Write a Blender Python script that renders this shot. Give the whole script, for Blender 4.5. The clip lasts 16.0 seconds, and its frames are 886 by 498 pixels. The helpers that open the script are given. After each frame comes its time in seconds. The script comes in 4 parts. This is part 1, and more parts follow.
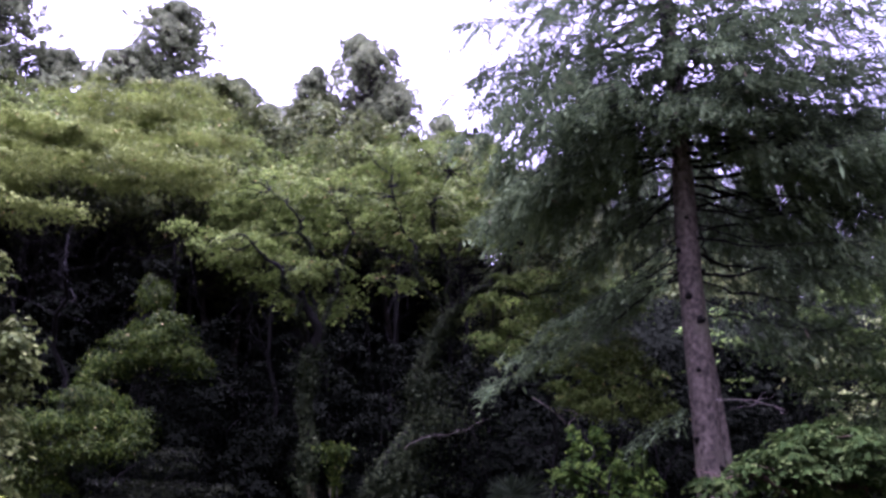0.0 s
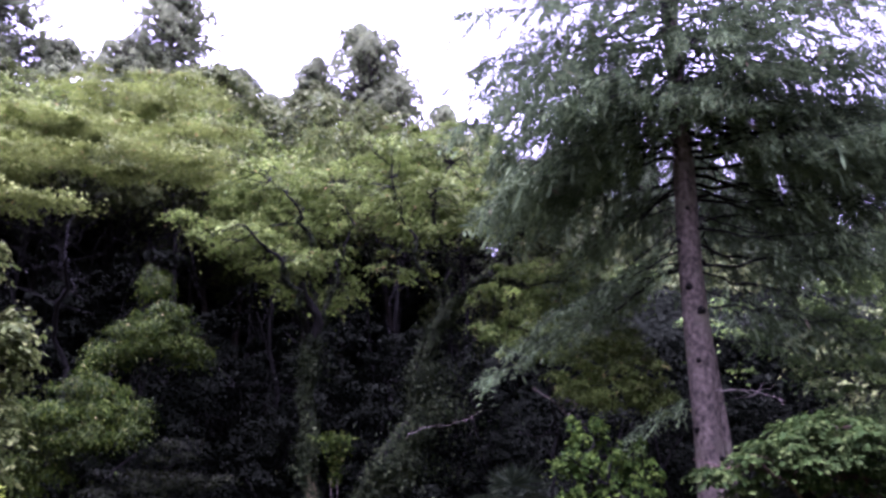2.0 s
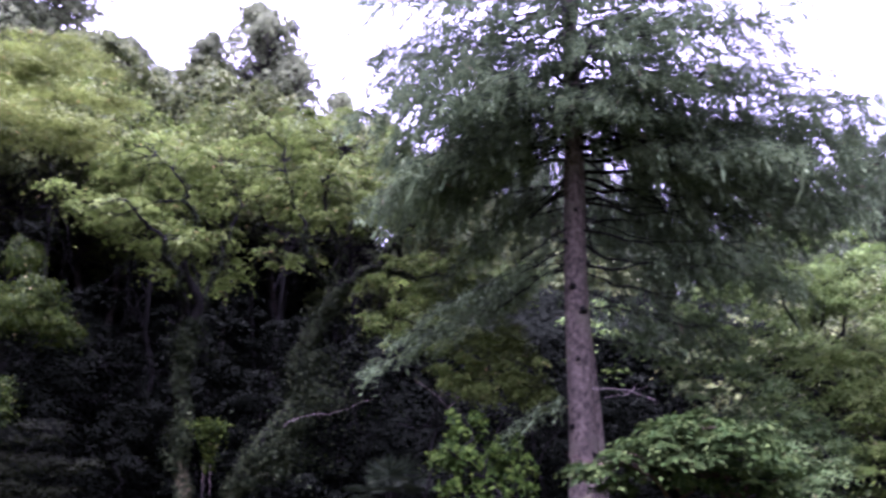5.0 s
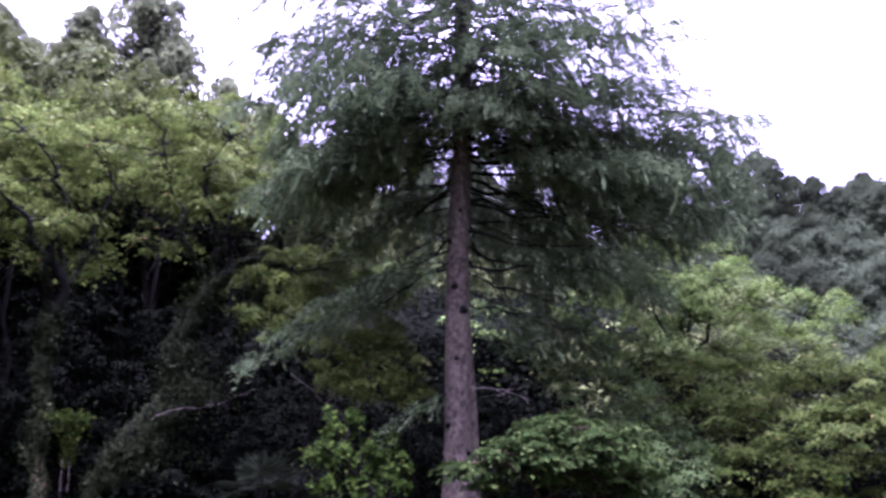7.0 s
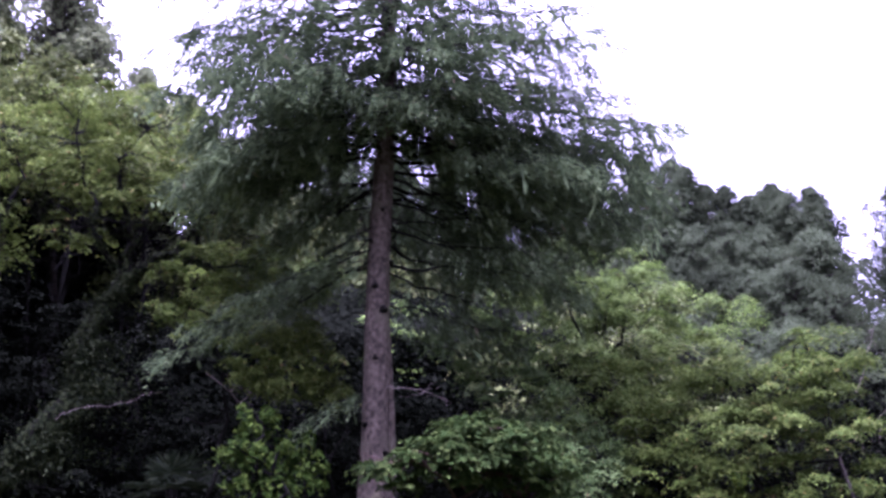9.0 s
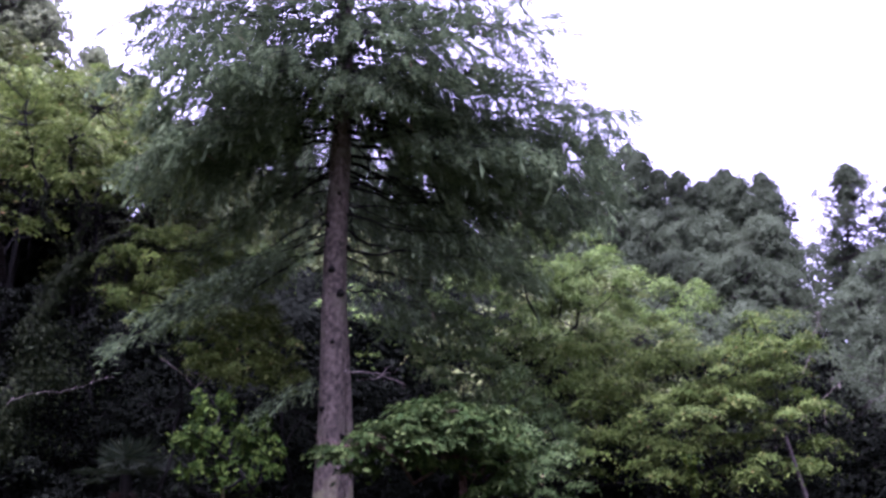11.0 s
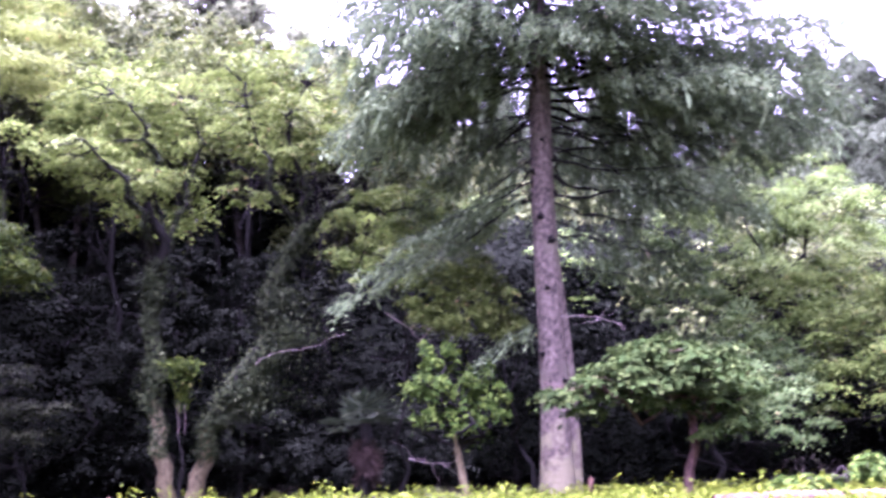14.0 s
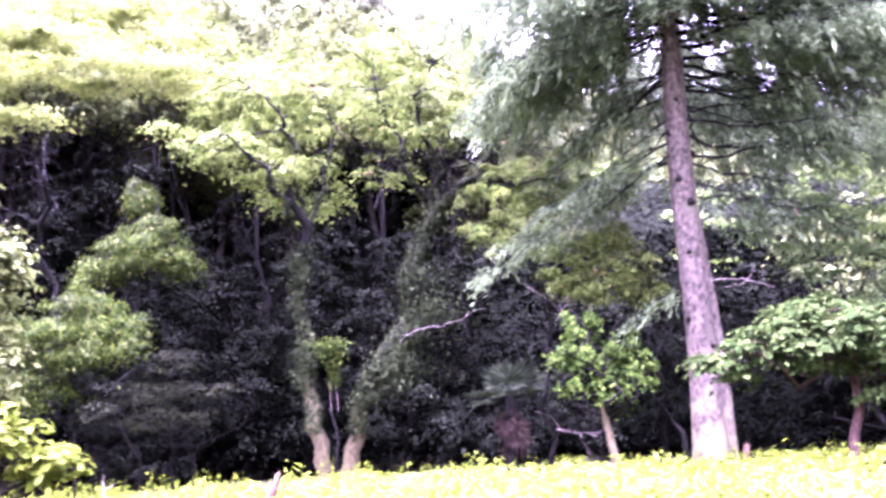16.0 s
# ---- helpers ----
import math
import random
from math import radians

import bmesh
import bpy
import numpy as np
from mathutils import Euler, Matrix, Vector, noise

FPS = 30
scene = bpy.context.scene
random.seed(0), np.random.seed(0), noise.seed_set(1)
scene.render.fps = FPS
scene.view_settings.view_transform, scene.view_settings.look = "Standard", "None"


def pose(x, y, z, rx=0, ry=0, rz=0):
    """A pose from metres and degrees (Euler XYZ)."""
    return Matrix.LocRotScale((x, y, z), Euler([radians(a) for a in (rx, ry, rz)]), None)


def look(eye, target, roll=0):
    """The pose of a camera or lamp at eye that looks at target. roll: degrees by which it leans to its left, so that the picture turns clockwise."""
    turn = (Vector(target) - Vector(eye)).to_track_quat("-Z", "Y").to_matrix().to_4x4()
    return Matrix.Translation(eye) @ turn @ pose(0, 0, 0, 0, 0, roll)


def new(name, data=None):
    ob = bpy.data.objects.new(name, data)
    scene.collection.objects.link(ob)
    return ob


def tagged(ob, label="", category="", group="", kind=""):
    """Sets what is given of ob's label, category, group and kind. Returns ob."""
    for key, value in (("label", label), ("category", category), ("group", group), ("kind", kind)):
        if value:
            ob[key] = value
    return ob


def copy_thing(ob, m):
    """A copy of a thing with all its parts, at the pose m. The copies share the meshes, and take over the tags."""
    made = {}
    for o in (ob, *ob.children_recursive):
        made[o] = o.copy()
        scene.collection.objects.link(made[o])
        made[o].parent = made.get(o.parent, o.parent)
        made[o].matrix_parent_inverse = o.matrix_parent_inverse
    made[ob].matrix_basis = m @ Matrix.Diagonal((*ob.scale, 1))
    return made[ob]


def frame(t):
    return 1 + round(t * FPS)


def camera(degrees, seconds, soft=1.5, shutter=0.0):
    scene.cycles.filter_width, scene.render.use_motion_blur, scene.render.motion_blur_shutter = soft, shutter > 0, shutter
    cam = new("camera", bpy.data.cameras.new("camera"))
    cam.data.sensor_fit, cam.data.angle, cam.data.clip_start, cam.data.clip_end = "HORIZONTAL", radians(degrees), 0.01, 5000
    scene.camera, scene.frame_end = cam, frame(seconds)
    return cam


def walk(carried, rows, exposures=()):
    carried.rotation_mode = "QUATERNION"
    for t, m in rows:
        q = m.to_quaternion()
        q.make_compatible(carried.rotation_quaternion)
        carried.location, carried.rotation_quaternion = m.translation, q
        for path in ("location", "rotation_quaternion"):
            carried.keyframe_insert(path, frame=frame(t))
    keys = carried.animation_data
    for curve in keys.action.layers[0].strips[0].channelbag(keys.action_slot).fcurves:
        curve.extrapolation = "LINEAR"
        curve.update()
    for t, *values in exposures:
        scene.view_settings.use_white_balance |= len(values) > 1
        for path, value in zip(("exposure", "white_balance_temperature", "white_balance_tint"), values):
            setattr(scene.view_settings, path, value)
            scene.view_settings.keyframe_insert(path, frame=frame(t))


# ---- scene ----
from math import atan2, cos, degrees, hypot, pi, sin, tan

# ---------------------------------------------------------------- camera and walk
cam = camera(54.1, 16.0, soft=3.0, shutter=0.9)
EYE = 1.5
# seconds, yaw, pitch, roll, and the little drift of the body: one standing place, turned to the side and back
ROWS = [
    (0.0, 0.00, 20.00, 0.50, 0.000, 0.000), (0.5, 0.05, 19.84, 0.51, 0.012, 0.005), (1.0, 0.07, 19.69, 0.50, 0.018, 0.016),
    (1.5, 0.07, 19.55, 0.50, 0.017, 0.023), (2.0, 0.06, 19.40, 0.47, 0.018, 0.025), (2.5, 0.08, 19.23, 0.47, 0.024, 0.034),
    (3.0, -0.09, 19.01, 0.47, 0.016, 0.037), (3.5, -0.94, 18.82, 0.51, 0.037, 0.048), (4.0, -2.73, 18.69, 0.50, 0.041, 0.061),
    (4.5, -5.28, 18.72, 0.24, 0.041, 0.080), (5.0, -7.87, 18.83, -0.18, 0.012, 0.122), (5.2, -8.83, 18.84, -0.24, 0.010, 0.130),
    (6.25, -13.30, 18.77, -0.15, 0.000, 0.175), (7.3, -17.02, 18.67, -0.04, -0.012, 0.204), (7.5, -17.63, 18.66, -0.02, -0.013, 0.207),
    (8.0, -19.04, 18.71, 0.11, -0.016, 0.216), (8.5, -20.32, 18.72, 0.21, -0.025, 0.211), (9.0, -21.36, 18.68, 0.39, -0.007, 0.206),
    (9.2, -21.79, 18.63, 0.46, -0.006, 0.204), (10.25, -23.85, 18.19, 0.88, -0.002, 0.185), (10.8, -24.10, 17.74, 1.13, 0.000, 0.165),
    (11.3, -23.62, 17.25, 1.25, 0.000, 0.150), (11.5, -23.13, 17.03, 1.28, 0.000, 0.142), (12.0, -21.10, 16.45, 1.42, 0.004, 0.095),
    (12.5, -18.19, 15.87, 1.57, -0.005, 0.079), (13.0, -15.20, 15.33, 1.70, -0.010, 0.077), (13.5, -12.29, 14.85, 1.77, -0.035, 0.108),
    (14.0, -9.64, 14.39, 1.97, -0.061, 0.150), (14.5, -7.31, 14.00, 2.23, -0.120, 0.188), (15.0, -4.98, 13.61, 2.53, -0.178, 0.178),
    (15.5, -2.54, 13.27, 2.88, -0.215, 0.135), (16.0, -0.61, 13.01, 3.12, -0.228, 0.117),
]
# the picture brightens and turns mauve as the lens comes down from the sky
EXPOSURE = [(0.0, 1.38, 5230, 74), (3.0, 1.92, 5200, 74), (5.0, 1.88, 5200, 74), (9.0, 1.42, 5200, 70), (12.5, 1.48, 5200, 70),
            (13.0, 1.65, 5200, 74), (13.5, 2.28, 5220, 80), (14.0, 3.2, 5240, 86), (14.5, 3.98, 5260, 89), (16.0, 4.28, 5340, 89)]
walk(cam, [(t, pose(x, y, EYE, 90 + pitch, roll, yaw)) for t, yaw, pitch, roll, x, y in ROWS], EXPOSURE)

# ---------------------------------------------------------------- overcast daylight
SUN_UP, SUN_ROUND = 80.0, 250.0
world = bpy.data.worlds.new("overcast_sky")
scene.world = world
world.use_nodes = True
wn, wl = world.node_tree.nodes, world.node_tree.links
wn.clear()
sky = wn.new("ShaderNodeTexSky")
sky.sky_type, sky.sun_disc = "NISHITA", False
sky.sun_elevation, sky.sun_rotation = radians(SUN_UP), radians(SUN_ROUND)
sky.air_density, sky.dust_density, sky.ozone_density = 1.0, 6.0, 1.0
grey = wn.new("ShaderNodeHueSaturation")
grey.inputs["Saturation"].default_value = 0.15
# a clouded sky is about three times as bright overhead as at the horizon
coord = wn.new("ShaderNodeTexCoord")
split = wn.new("ShaderNodeSeparateXYZ")
overhead = wn.new("ShaderNodeMapRange")
overhead.inputs["To Min"].default_value, overhead.inputs["To Max"].default_value = 0.22, 1.45
veil = wn.new("ShaderNodeVectorMath")
veil.operation = "SCALE"
wl.new(coord.outputs["Generated"], split.inputs["Vector"])
wl.new(split.outputs["Z"], overhead.inputs["Value"])
wl.new(grey.outputs["Color"], veil.inputs[0])
wl.new(overhead.outputs["Result"], veil.inputs["Scale"])
back = wn.new("ShaderNodeBackground")
back.inputs["Strength"].default_value = 0.6
wout = wn.new("ShaderNodeOutputWorld")
wl.new(sky.outputs["Color"], grey.inputs["Color"])
wl.new(veil.outputs["Vector"], back.inputs["Color"])
wl.new(back.outputs["Background"], wout.inputs["Surface"])

sun = new("sun", bpy.data.lights.new("sun", "SUN"))
sun.data.energy, sun.data.angle, sun.data.color = 2.2, radians(34), (1.0, 0.97, 0.92)
sun_from = Vector((sin(radians(SUN_ROUND)) * cos(radians(SUN_UP)), cos(radians(SUN_ROUND)) * cos(radians(SUN_UP)), sin(radians(SUN_UP))))
sun.matrix_world = look(sun_from * 50, (0, 0, 0))


# ---------------------------------------------------------------- materials
def ramp_of(nodes, stops):
    ramp = nodes.new("ShaderNodeValToRGB")
    els = ramp.color_ramp.elements
    while len(els) < len(stops):
        els.new(0.5)
    for el, (at, colour) in zip(els, stops):
        el.position, el.color = at, (*colour, 1)
    return ramp


def leaf_material(name, dark, mid, light, odd=None, through_light=0.3, rough=0.6, patch=1.1, shine=0.02):
    """Leaf by leaf colour, with broader patches of tone over it."""
    m = bpy.data.materials.new(name)
    m.use_nodes = True
    n, l = m.node_tree.nodes, m.node_tree.links
    n.clear()
    geo = n.new("ShaderNodeNewGeometry")
    stops = [(0.0, dark), (0.5, mid), (0.9, light)] + ([(0.985, light), (1.0, odd)] if odd else [])
    ramp = ramp_of(n, stops)
    l.new(geo.outputs["Random Per Island"], ramp.inputs["Fac"])
    noise_tex = n.new("ShaderNodeTexNoise")
    noise_tex.inputs["Scale"].default_value, noise_tex.inputs["Detail"].default_value = patch, 3
    l.new(geo.outputs["Position"], noise_tex.inputs["Vector"])
    span = n.new("ShaderNodeMapRange")
    span.inputs["From Min"].default_value, span.inputs["From Max"].default_value = 0.3, 0.7
    span.inputs["To Min"].default_value, span.inputs["To Max"].default_value = 0.55, 1.4
    l.new(noise_tex.outputs["Fac"], span.inputs["Value"])
    hsv = n.new("ShaderNodeHueSaturation")
    l.new(ramp.outputs["Color"], hsv.inputs["Color"])
    l.new(span.outputs["Result"], hsv.inputs["Value"])
    skin = n.new("ShaderNodeBsdfPrincipled")
    skin.inputs["Roughness"].default_value = rough
    skin.inputs["Specular IOR Level"].default_value = shine
    glow = n.new("ShaderNodeBsdfTranslucent")
    mix = n.new("ShaderNodeMixShader")
    mix.inputs["Fac"].default_value = through_light
    out = n.new("ShaderNodeOutputMaterial")
    l.new(hsv.outputs["Color"], skin.inputs["Base Color"])
    l.new(hsv.outputs["Color"], glow.inputs["Color"])
    l.new(skin.outputs["BSDF"], mix.inputs[1])
    l.new(glow.outputs["BSDF"], mix.inputs[2])
    l.new(mix.outputs["Shader"], out.inputs["Surface"])
    return m


def rough_material(name, dark, mid, light, fine=14.0, stretch=(1, 1, 1), bump=0.5, rough=0.9, stain=None, stain_scale=0.8, lichen=None):
    """Bark, wood, soil: two scales of noise in colour, and relief."""
    m = bpy.data.materials.new(name)
    m.use_nodes = True
    n, l = m.node_tree.nodes, m.node_tree.links
    skin = n["Principled BSDF"]
    skin.inputs["Roughness"].default_value = rough
    skin.inputs["Specular IOR Level"].default_value = 0.05
    geo = n.new("ShaderNodeNewGeometry")
    mapping = n.new("ShaderNodeMapping")
    mapping.inputs["Scale"].default_value = stretch
    l.new(geo.outputs["Position"], mapping.inputs["Vector"])
    grain = n.new("ShaderNodeTexNoise")
    grain.inputs["Scale"].default_value, grain.inputs["Detail"].default_value = fine, 5
    l.new(mapping.outputs["Vector"], grain.inputs["Vector"])
    ramp = ramp_of(n, [(0.3, dark), (0.5, mid), (0.72, light)])
    l.new(grain.outputs["Fac"], ramp.inputs["Fac"])
    colour = ramp.outputs["Color"]
    if stain:
        broad = n.new("ShaderNodeTexNoise")
        broad.inputs["Scale"].default_value, broad.inputs["Detail"].default_value = stain_scale, 4
        l.new(geo.outputs["Position"], broad.inputs["Vector"])
        cut = n.new("ShaderNodeMapRange")
        cut.inputs["From Min"].default_value, cut.inputs["From Max"].default_value = 0.56, 0.7
        l.new(broad.outputs["Fac"], cut.inputs["Value"])
        mix = n.new("ShaderNodeMix")
        mix.data_type = "RGBA"
        l.new(cut.outputs["Result"], mix.inputs["Factor"])
        l.new(colour, mix.inputs["A"])
        mix.inputs["B"].default_value = (*stain, 1)
        colour = mix.outputs["Result"]
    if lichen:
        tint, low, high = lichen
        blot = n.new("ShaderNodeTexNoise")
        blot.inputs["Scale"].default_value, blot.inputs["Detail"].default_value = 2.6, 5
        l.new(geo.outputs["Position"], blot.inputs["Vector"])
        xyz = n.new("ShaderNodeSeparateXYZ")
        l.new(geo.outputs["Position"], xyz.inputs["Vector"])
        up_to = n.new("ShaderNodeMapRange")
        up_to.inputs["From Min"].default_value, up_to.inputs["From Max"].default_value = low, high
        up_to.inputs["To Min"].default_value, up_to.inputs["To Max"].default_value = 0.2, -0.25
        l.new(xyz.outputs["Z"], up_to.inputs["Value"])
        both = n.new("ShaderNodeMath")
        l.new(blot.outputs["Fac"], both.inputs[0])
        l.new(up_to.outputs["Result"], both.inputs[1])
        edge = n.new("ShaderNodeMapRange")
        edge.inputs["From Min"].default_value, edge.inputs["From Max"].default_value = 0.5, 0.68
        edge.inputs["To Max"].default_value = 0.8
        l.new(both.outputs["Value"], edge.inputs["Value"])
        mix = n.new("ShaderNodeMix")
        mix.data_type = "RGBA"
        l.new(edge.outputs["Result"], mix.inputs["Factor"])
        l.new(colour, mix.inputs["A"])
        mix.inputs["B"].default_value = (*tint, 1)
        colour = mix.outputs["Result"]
    l.new(colour, skin.inputs["Base Color"])
    relief = n.new("ShaderNodeBump")
    relief.inputs["Strength"].default_value, relief.inputs["Distance"].default_value = bump, 0.03
    l.new(grain.outputs["Fac"], relief.inputs["Height"])
    l.new(relief.outputs["Normal"], skin.inputs["Normal"])
    return m


SOIL = rough_material("leaf_litter_soil", (0.008, 0.008, 0.006), (0.018, 0.017, 0.011), (0.034, 0.031, 0.019), fine=6, bump=0.8, stain=(0.03, 0.045, 0.015))
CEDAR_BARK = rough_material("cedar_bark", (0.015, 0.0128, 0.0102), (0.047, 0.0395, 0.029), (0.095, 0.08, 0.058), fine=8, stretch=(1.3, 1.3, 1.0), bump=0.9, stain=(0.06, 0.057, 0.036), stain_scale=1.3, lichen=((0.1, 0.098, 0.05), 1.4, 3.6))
DARK_BARK = rough_material("dark_bark", (0.012, 0.010, 0.009), (0.03, 0.026, 0.022), (0.06, 0.05, 0.042), fine=12, stretch=(2, 2, 0.7), bump=0.8)
# dark bark again with shade put into its colour; also serves the dark knots
SHADE_TONED_BARK = rough_material("shade_toned_bark", (0.0026, 0.0026, 0.0019), (0.005, 0.0049, 0.0036), (0.009, 0.0086, 0.0064), fine=12, stretch=(2, 2, 0.7), bump=0.8)
PALE_BARK = rough_material("pale_bark", (0.024, 0.021, 0.01), (0.05, 0.043, 0.021), (0.088, 0.077, 0.04), fine=10, stretch=(2, 2, 0.8), bump=0.8, stain=(0.12, 0.14, 0.07))
RED_BARK = rough_material("red_brown_bark", (0.018, 0.010, 0.008), (0.04, 0.024, 0.019), (0.075, 0.047, 0.036), fine=12, stretch=(2, 2, 0.8), bump=0.8)
DEAD_WOOD = rough_material("dead_wood", (0.06, 0.05, 0.042), (0.11, 0.092, 0.078), (0.17, 0.145, 0.125), fine=20, stretch=(1, 1, 1), bump=0.5)
CUT_WOOD = rough_material("cut_wood", (0.025, 0.015, 0.009), (0.045, 0.027, 0.017), (0.07, 0.043, 0.029), fine=16, bump=0.5)

CEDAR_NEEDLE = leaf_material("cedar_needles", (0.03629, 0.05645, 0.0254), (0.06048, 0.09072, 0.03916), (0.09882, 0.1391, 0.05927), odd=(0.1, 0.08, 0.05), through_light=0.3, patch=0.8, rough=0.9, shine=0.0)
ZELKOVA_LEAF = leaf_material("yellow_green_leaves", (0.05907, 0.08208, 0.01547), (0.08774, 0.1182, 0.0232), (0.1199, 0.1527, 0.03331), odd=(0.2, 0.12, 0.05), through_light=0.3)
TWIN_LEAF = leaf_material("olive_green_leaves", (0.04151, 0.06698, 0.01199), (0.06791, 0.1024, 0.01874), (0.1151, 0.1531, 0.03298), odd=(0.22, 0.13, 0.06), through_light=0.3, patch=0.9)
# ivy green, its colour deepened further for the shade of the wood
IVY_LEAF = leaf_material("shade_deepened_ivy_leaves", (0.006106, 0.01008, 0.003437), (0.01068, 0.0162, 0.005625), (0.02137, 0.0288, 0.009999), through_light=0.15, rough=0.75, shine=0.03)
VINE_LEAF = leaf_material("vine_leaves", (0.004546, 0.009918, 0.001154), (0.01136, 0.02189, 0.002351), (0.03169, 0.04651, 0.005557), odd=(0.17, 0.15, 0.06), through_light=0.25)
# brownish green, taken far down in colour to stand for the shade around it
SHADE_DIMMED_LEAF = leaf_material("shade_dimmed_brownish_leaves", (0.003015, 0.00453, 0.001658), (0.005834, 0.008015, 0.002873), (0.0107, 0.01381, 0.004973), through_light=0.15)
PALE_LEAF = leaf_material("pale_shrub_leaves", (0.02544, 0.0384, 0.00868), (0.04579, 0.064, 0.01488), (0.08056, 0.0976, 0.02728), through_light=0.3)
YOUNG_LEAF = leaf_material("young_tree_leaves", (0.01017, 0.02448, 0.0037), (0.02181, 0.04437, 0.006166), (0.05233, 0.08415, 0.01233), through_light=0.3, patch=1.5)
BROAD_LEAF = leaf_material("broad_green_leaves", (0.00979, 0.02225, 0.004078), (0.01779, 0.03482, 0.00693), (0.03559, 0.05513, 0.01223), through_light=0.3, patch=1.5)
MAPLE_LEAF = leaf_material("maple_leaves", (0.0248, 0.0453, 0.007955), (0.04796, 0.07676, 0.01377), (0.08263, 0.1133, 0.02246), odd=(0.2, 0.13, 0.05), through_light=0.3)
FRESH_LEAF = leaf_material("fresh_green_leaves", (0.03517, 0.06479, 0.01263), (0.06448, 0.1066, 0.0219), (0.1123, 0.162, 0.03706), through_light=0.3)
DROOP_LEAF = leaf_material("drooping_shrub_leaves", (0.02703, 0.05198, 0.01404), (0.04956, 0.08778, 0.02406), (0.09236, 0.1363, 0.04212), odd=(0.14, 0.09, 0.05), through_light=0.3)
HILL_LEAF = leaf_material("hillside_leaves", (0.03506, 0.0525, 0.0175), (0.0601, 0.07875, 0.02387), (0.09516, 0.1155, 0.0358), through_light=0.2, patch=0.35)
# conifers of the left ridge, lightened in colour to stand for haze
SUGI_LEAF = leaf_material("haze_lightened_sprays", (0.07702, 0.09632, 0.04721), (0.1073, 0.132, 0.0623), (0.1443, 0.1733, 0.08023), through_light=0.5, patch=0.4, rough=0.75, shine=0.03)
# conifers to the right: narrow tones and high translucence stand for haze
FAR_LEAF = leaf_material("haze_flattened_far_sprays", (0.0306, 0.04234, 0.01973), (0.03686, 0.0499, 0.02381), (0.04381, 0.05897, 0.02926), through_light=0.42, patch=0.3, rough=0.8, shine=0.02)
# near-black leaves: the gloom under the trees is put into their colour
SHADE_TONED_LEAF = leaf_material("shade_toned_leaves", (0.0031, 0.004, 0.0025), (0.0045, 0.0057, 0.0036), (0.0062, 0.0077, 0.0048), through_light=0.05, rough=1.0, shine=0.0, patch=0.35)
PALM_LEAF = leaf_material("palm_fronds", (0.0112, 0.0176, 0.00896), (0.0208, 0.032, 0.01568), (0.04, 0.052, 0.0252), through_light=0.1, rough=0.75, shine=0.03)
THATCH = leaf_material("dead_palm_thatch", (0.014, 0.01, 0.007), (0.024, 0.017, 0.012), (0.04, 0.029, 0.021), through_light=0.1)
WEED_LEAF = leaf_material("weed_leaves", (0.034, 0.054, 0.00486), (0.054, 0.08, 0.00648), (0.088, 0.116, 0.0108), through_light=0.35, patch=0.7)


# ---------------------------------------------------------------- building tools
def spot(bearing, rise, dist):
    """A place by its bearing and rise from the standing place, and its distance over ground."""
    b = radians(bearing)
    return np.array((dist * sin(b), dist * cos(b), EYE + dist * tan(radians(rise))))


def smooth(a, b, v):
    s = np.clip((v - a) / (b - a), 0, 1)
    return s * s * (3 - 2 * s)


def ground_z(x, y):
    """A low bank in front, a flat behind it, then the wooded slope, lower towards the right; an unseen rise behind the
    camera, added to block low skylight.
    """
    x, y = np.asarray(x, float), np.asarray(y, float)
    r, b = np.hypot(x, y), np.degrees(np.arctan2(x, y))
    bank = 0.82 * smooth(1.5, 6.5, 0.97 * y + 0.12 * x)
    lumps = 0.06 * np.sin(x * 0.9 + 1.3) * np.cos(y * 0.7) + 0.03 * np.sin(2.3 * x + y)
    front = smooth(115, 80, np.abs(b))
    slope = np.where(b > 0, np.maximum(1.3 - 0.028 * b, np.maximum(0.8 - 0.0105 * b, 0.3)), 1.3) * front + 1.0 * (1 - front)
    # the slope starts far back under the tall trees, near at hand on the right
    climb = np.clip(r - np.where(np.abs(b) > 90, 15, 44 - 11 * smooth(0, 9, b)), 0, None)
    hill = slope * (climb - 1.5 * (1 - np.exp(-climb / 1.5)))
    top = 30 * front + 45 * (1 - front)
    hill = top * (1 - np.exp(-hill / top * 1.15)) + 1.5 * np.sin(x * 0.05) * np.cos(y * 0.06) * smooth(40, 80, r)
    return bank + lumps * smooth(1, 4, r) + hill


def on_ground(bearing, dist, sink=0.05):
    b = radians(bearing)
    x, y = dist * sin(b), dist * cos(b)
    return np.array((x, y, float(ground_z(x, y)) - sink))


class Soup:
    """Gathers four-cornered faces for one mesh."""

    def __init__(self):
        self.v, self.q, self.n = [], [], 0

    def add(self, v, q):
        self.v.append(np.asarray(v, np.float32))
        self.q.append(np.asarray(q, np.int32) + self.n)
        self.n += len(v)

    def mesh(self, name, origin=(0, 0, 0), shade_smooth=False):
        v = np.concatenate(self.v) - np.asarray(origin, np.float32)
        q = np.concatenate(self.q)
        me = bpy.data.meshes.new(name)
        me.vertices.add(len(v))
        me.vertices.foreach_set("co", v.ravel())
        me.loops.add(4 * len(q))
        me.loops.foreach_set("vertex_index", q.ravel())
        me.polygons.add(len(q))
        me.polygons.foreach_set("loop_start", np.arange(0, 4 * len(q), 4, dtype=np.int32))
        me.polygons.foreach_set("use_smooth", np.full(len(q), shade_smooth))
        me.update(calc_edges=True)
        return me


def unit(v):
    return v / (np.linalg.norm(v, axis=-1, keepdims=True) + 1e-9)


def thing(name, base, label, category, group="", kind=""):
    ob = new(name)
    ob.empty_display_size = 0.2
    ob.location = base
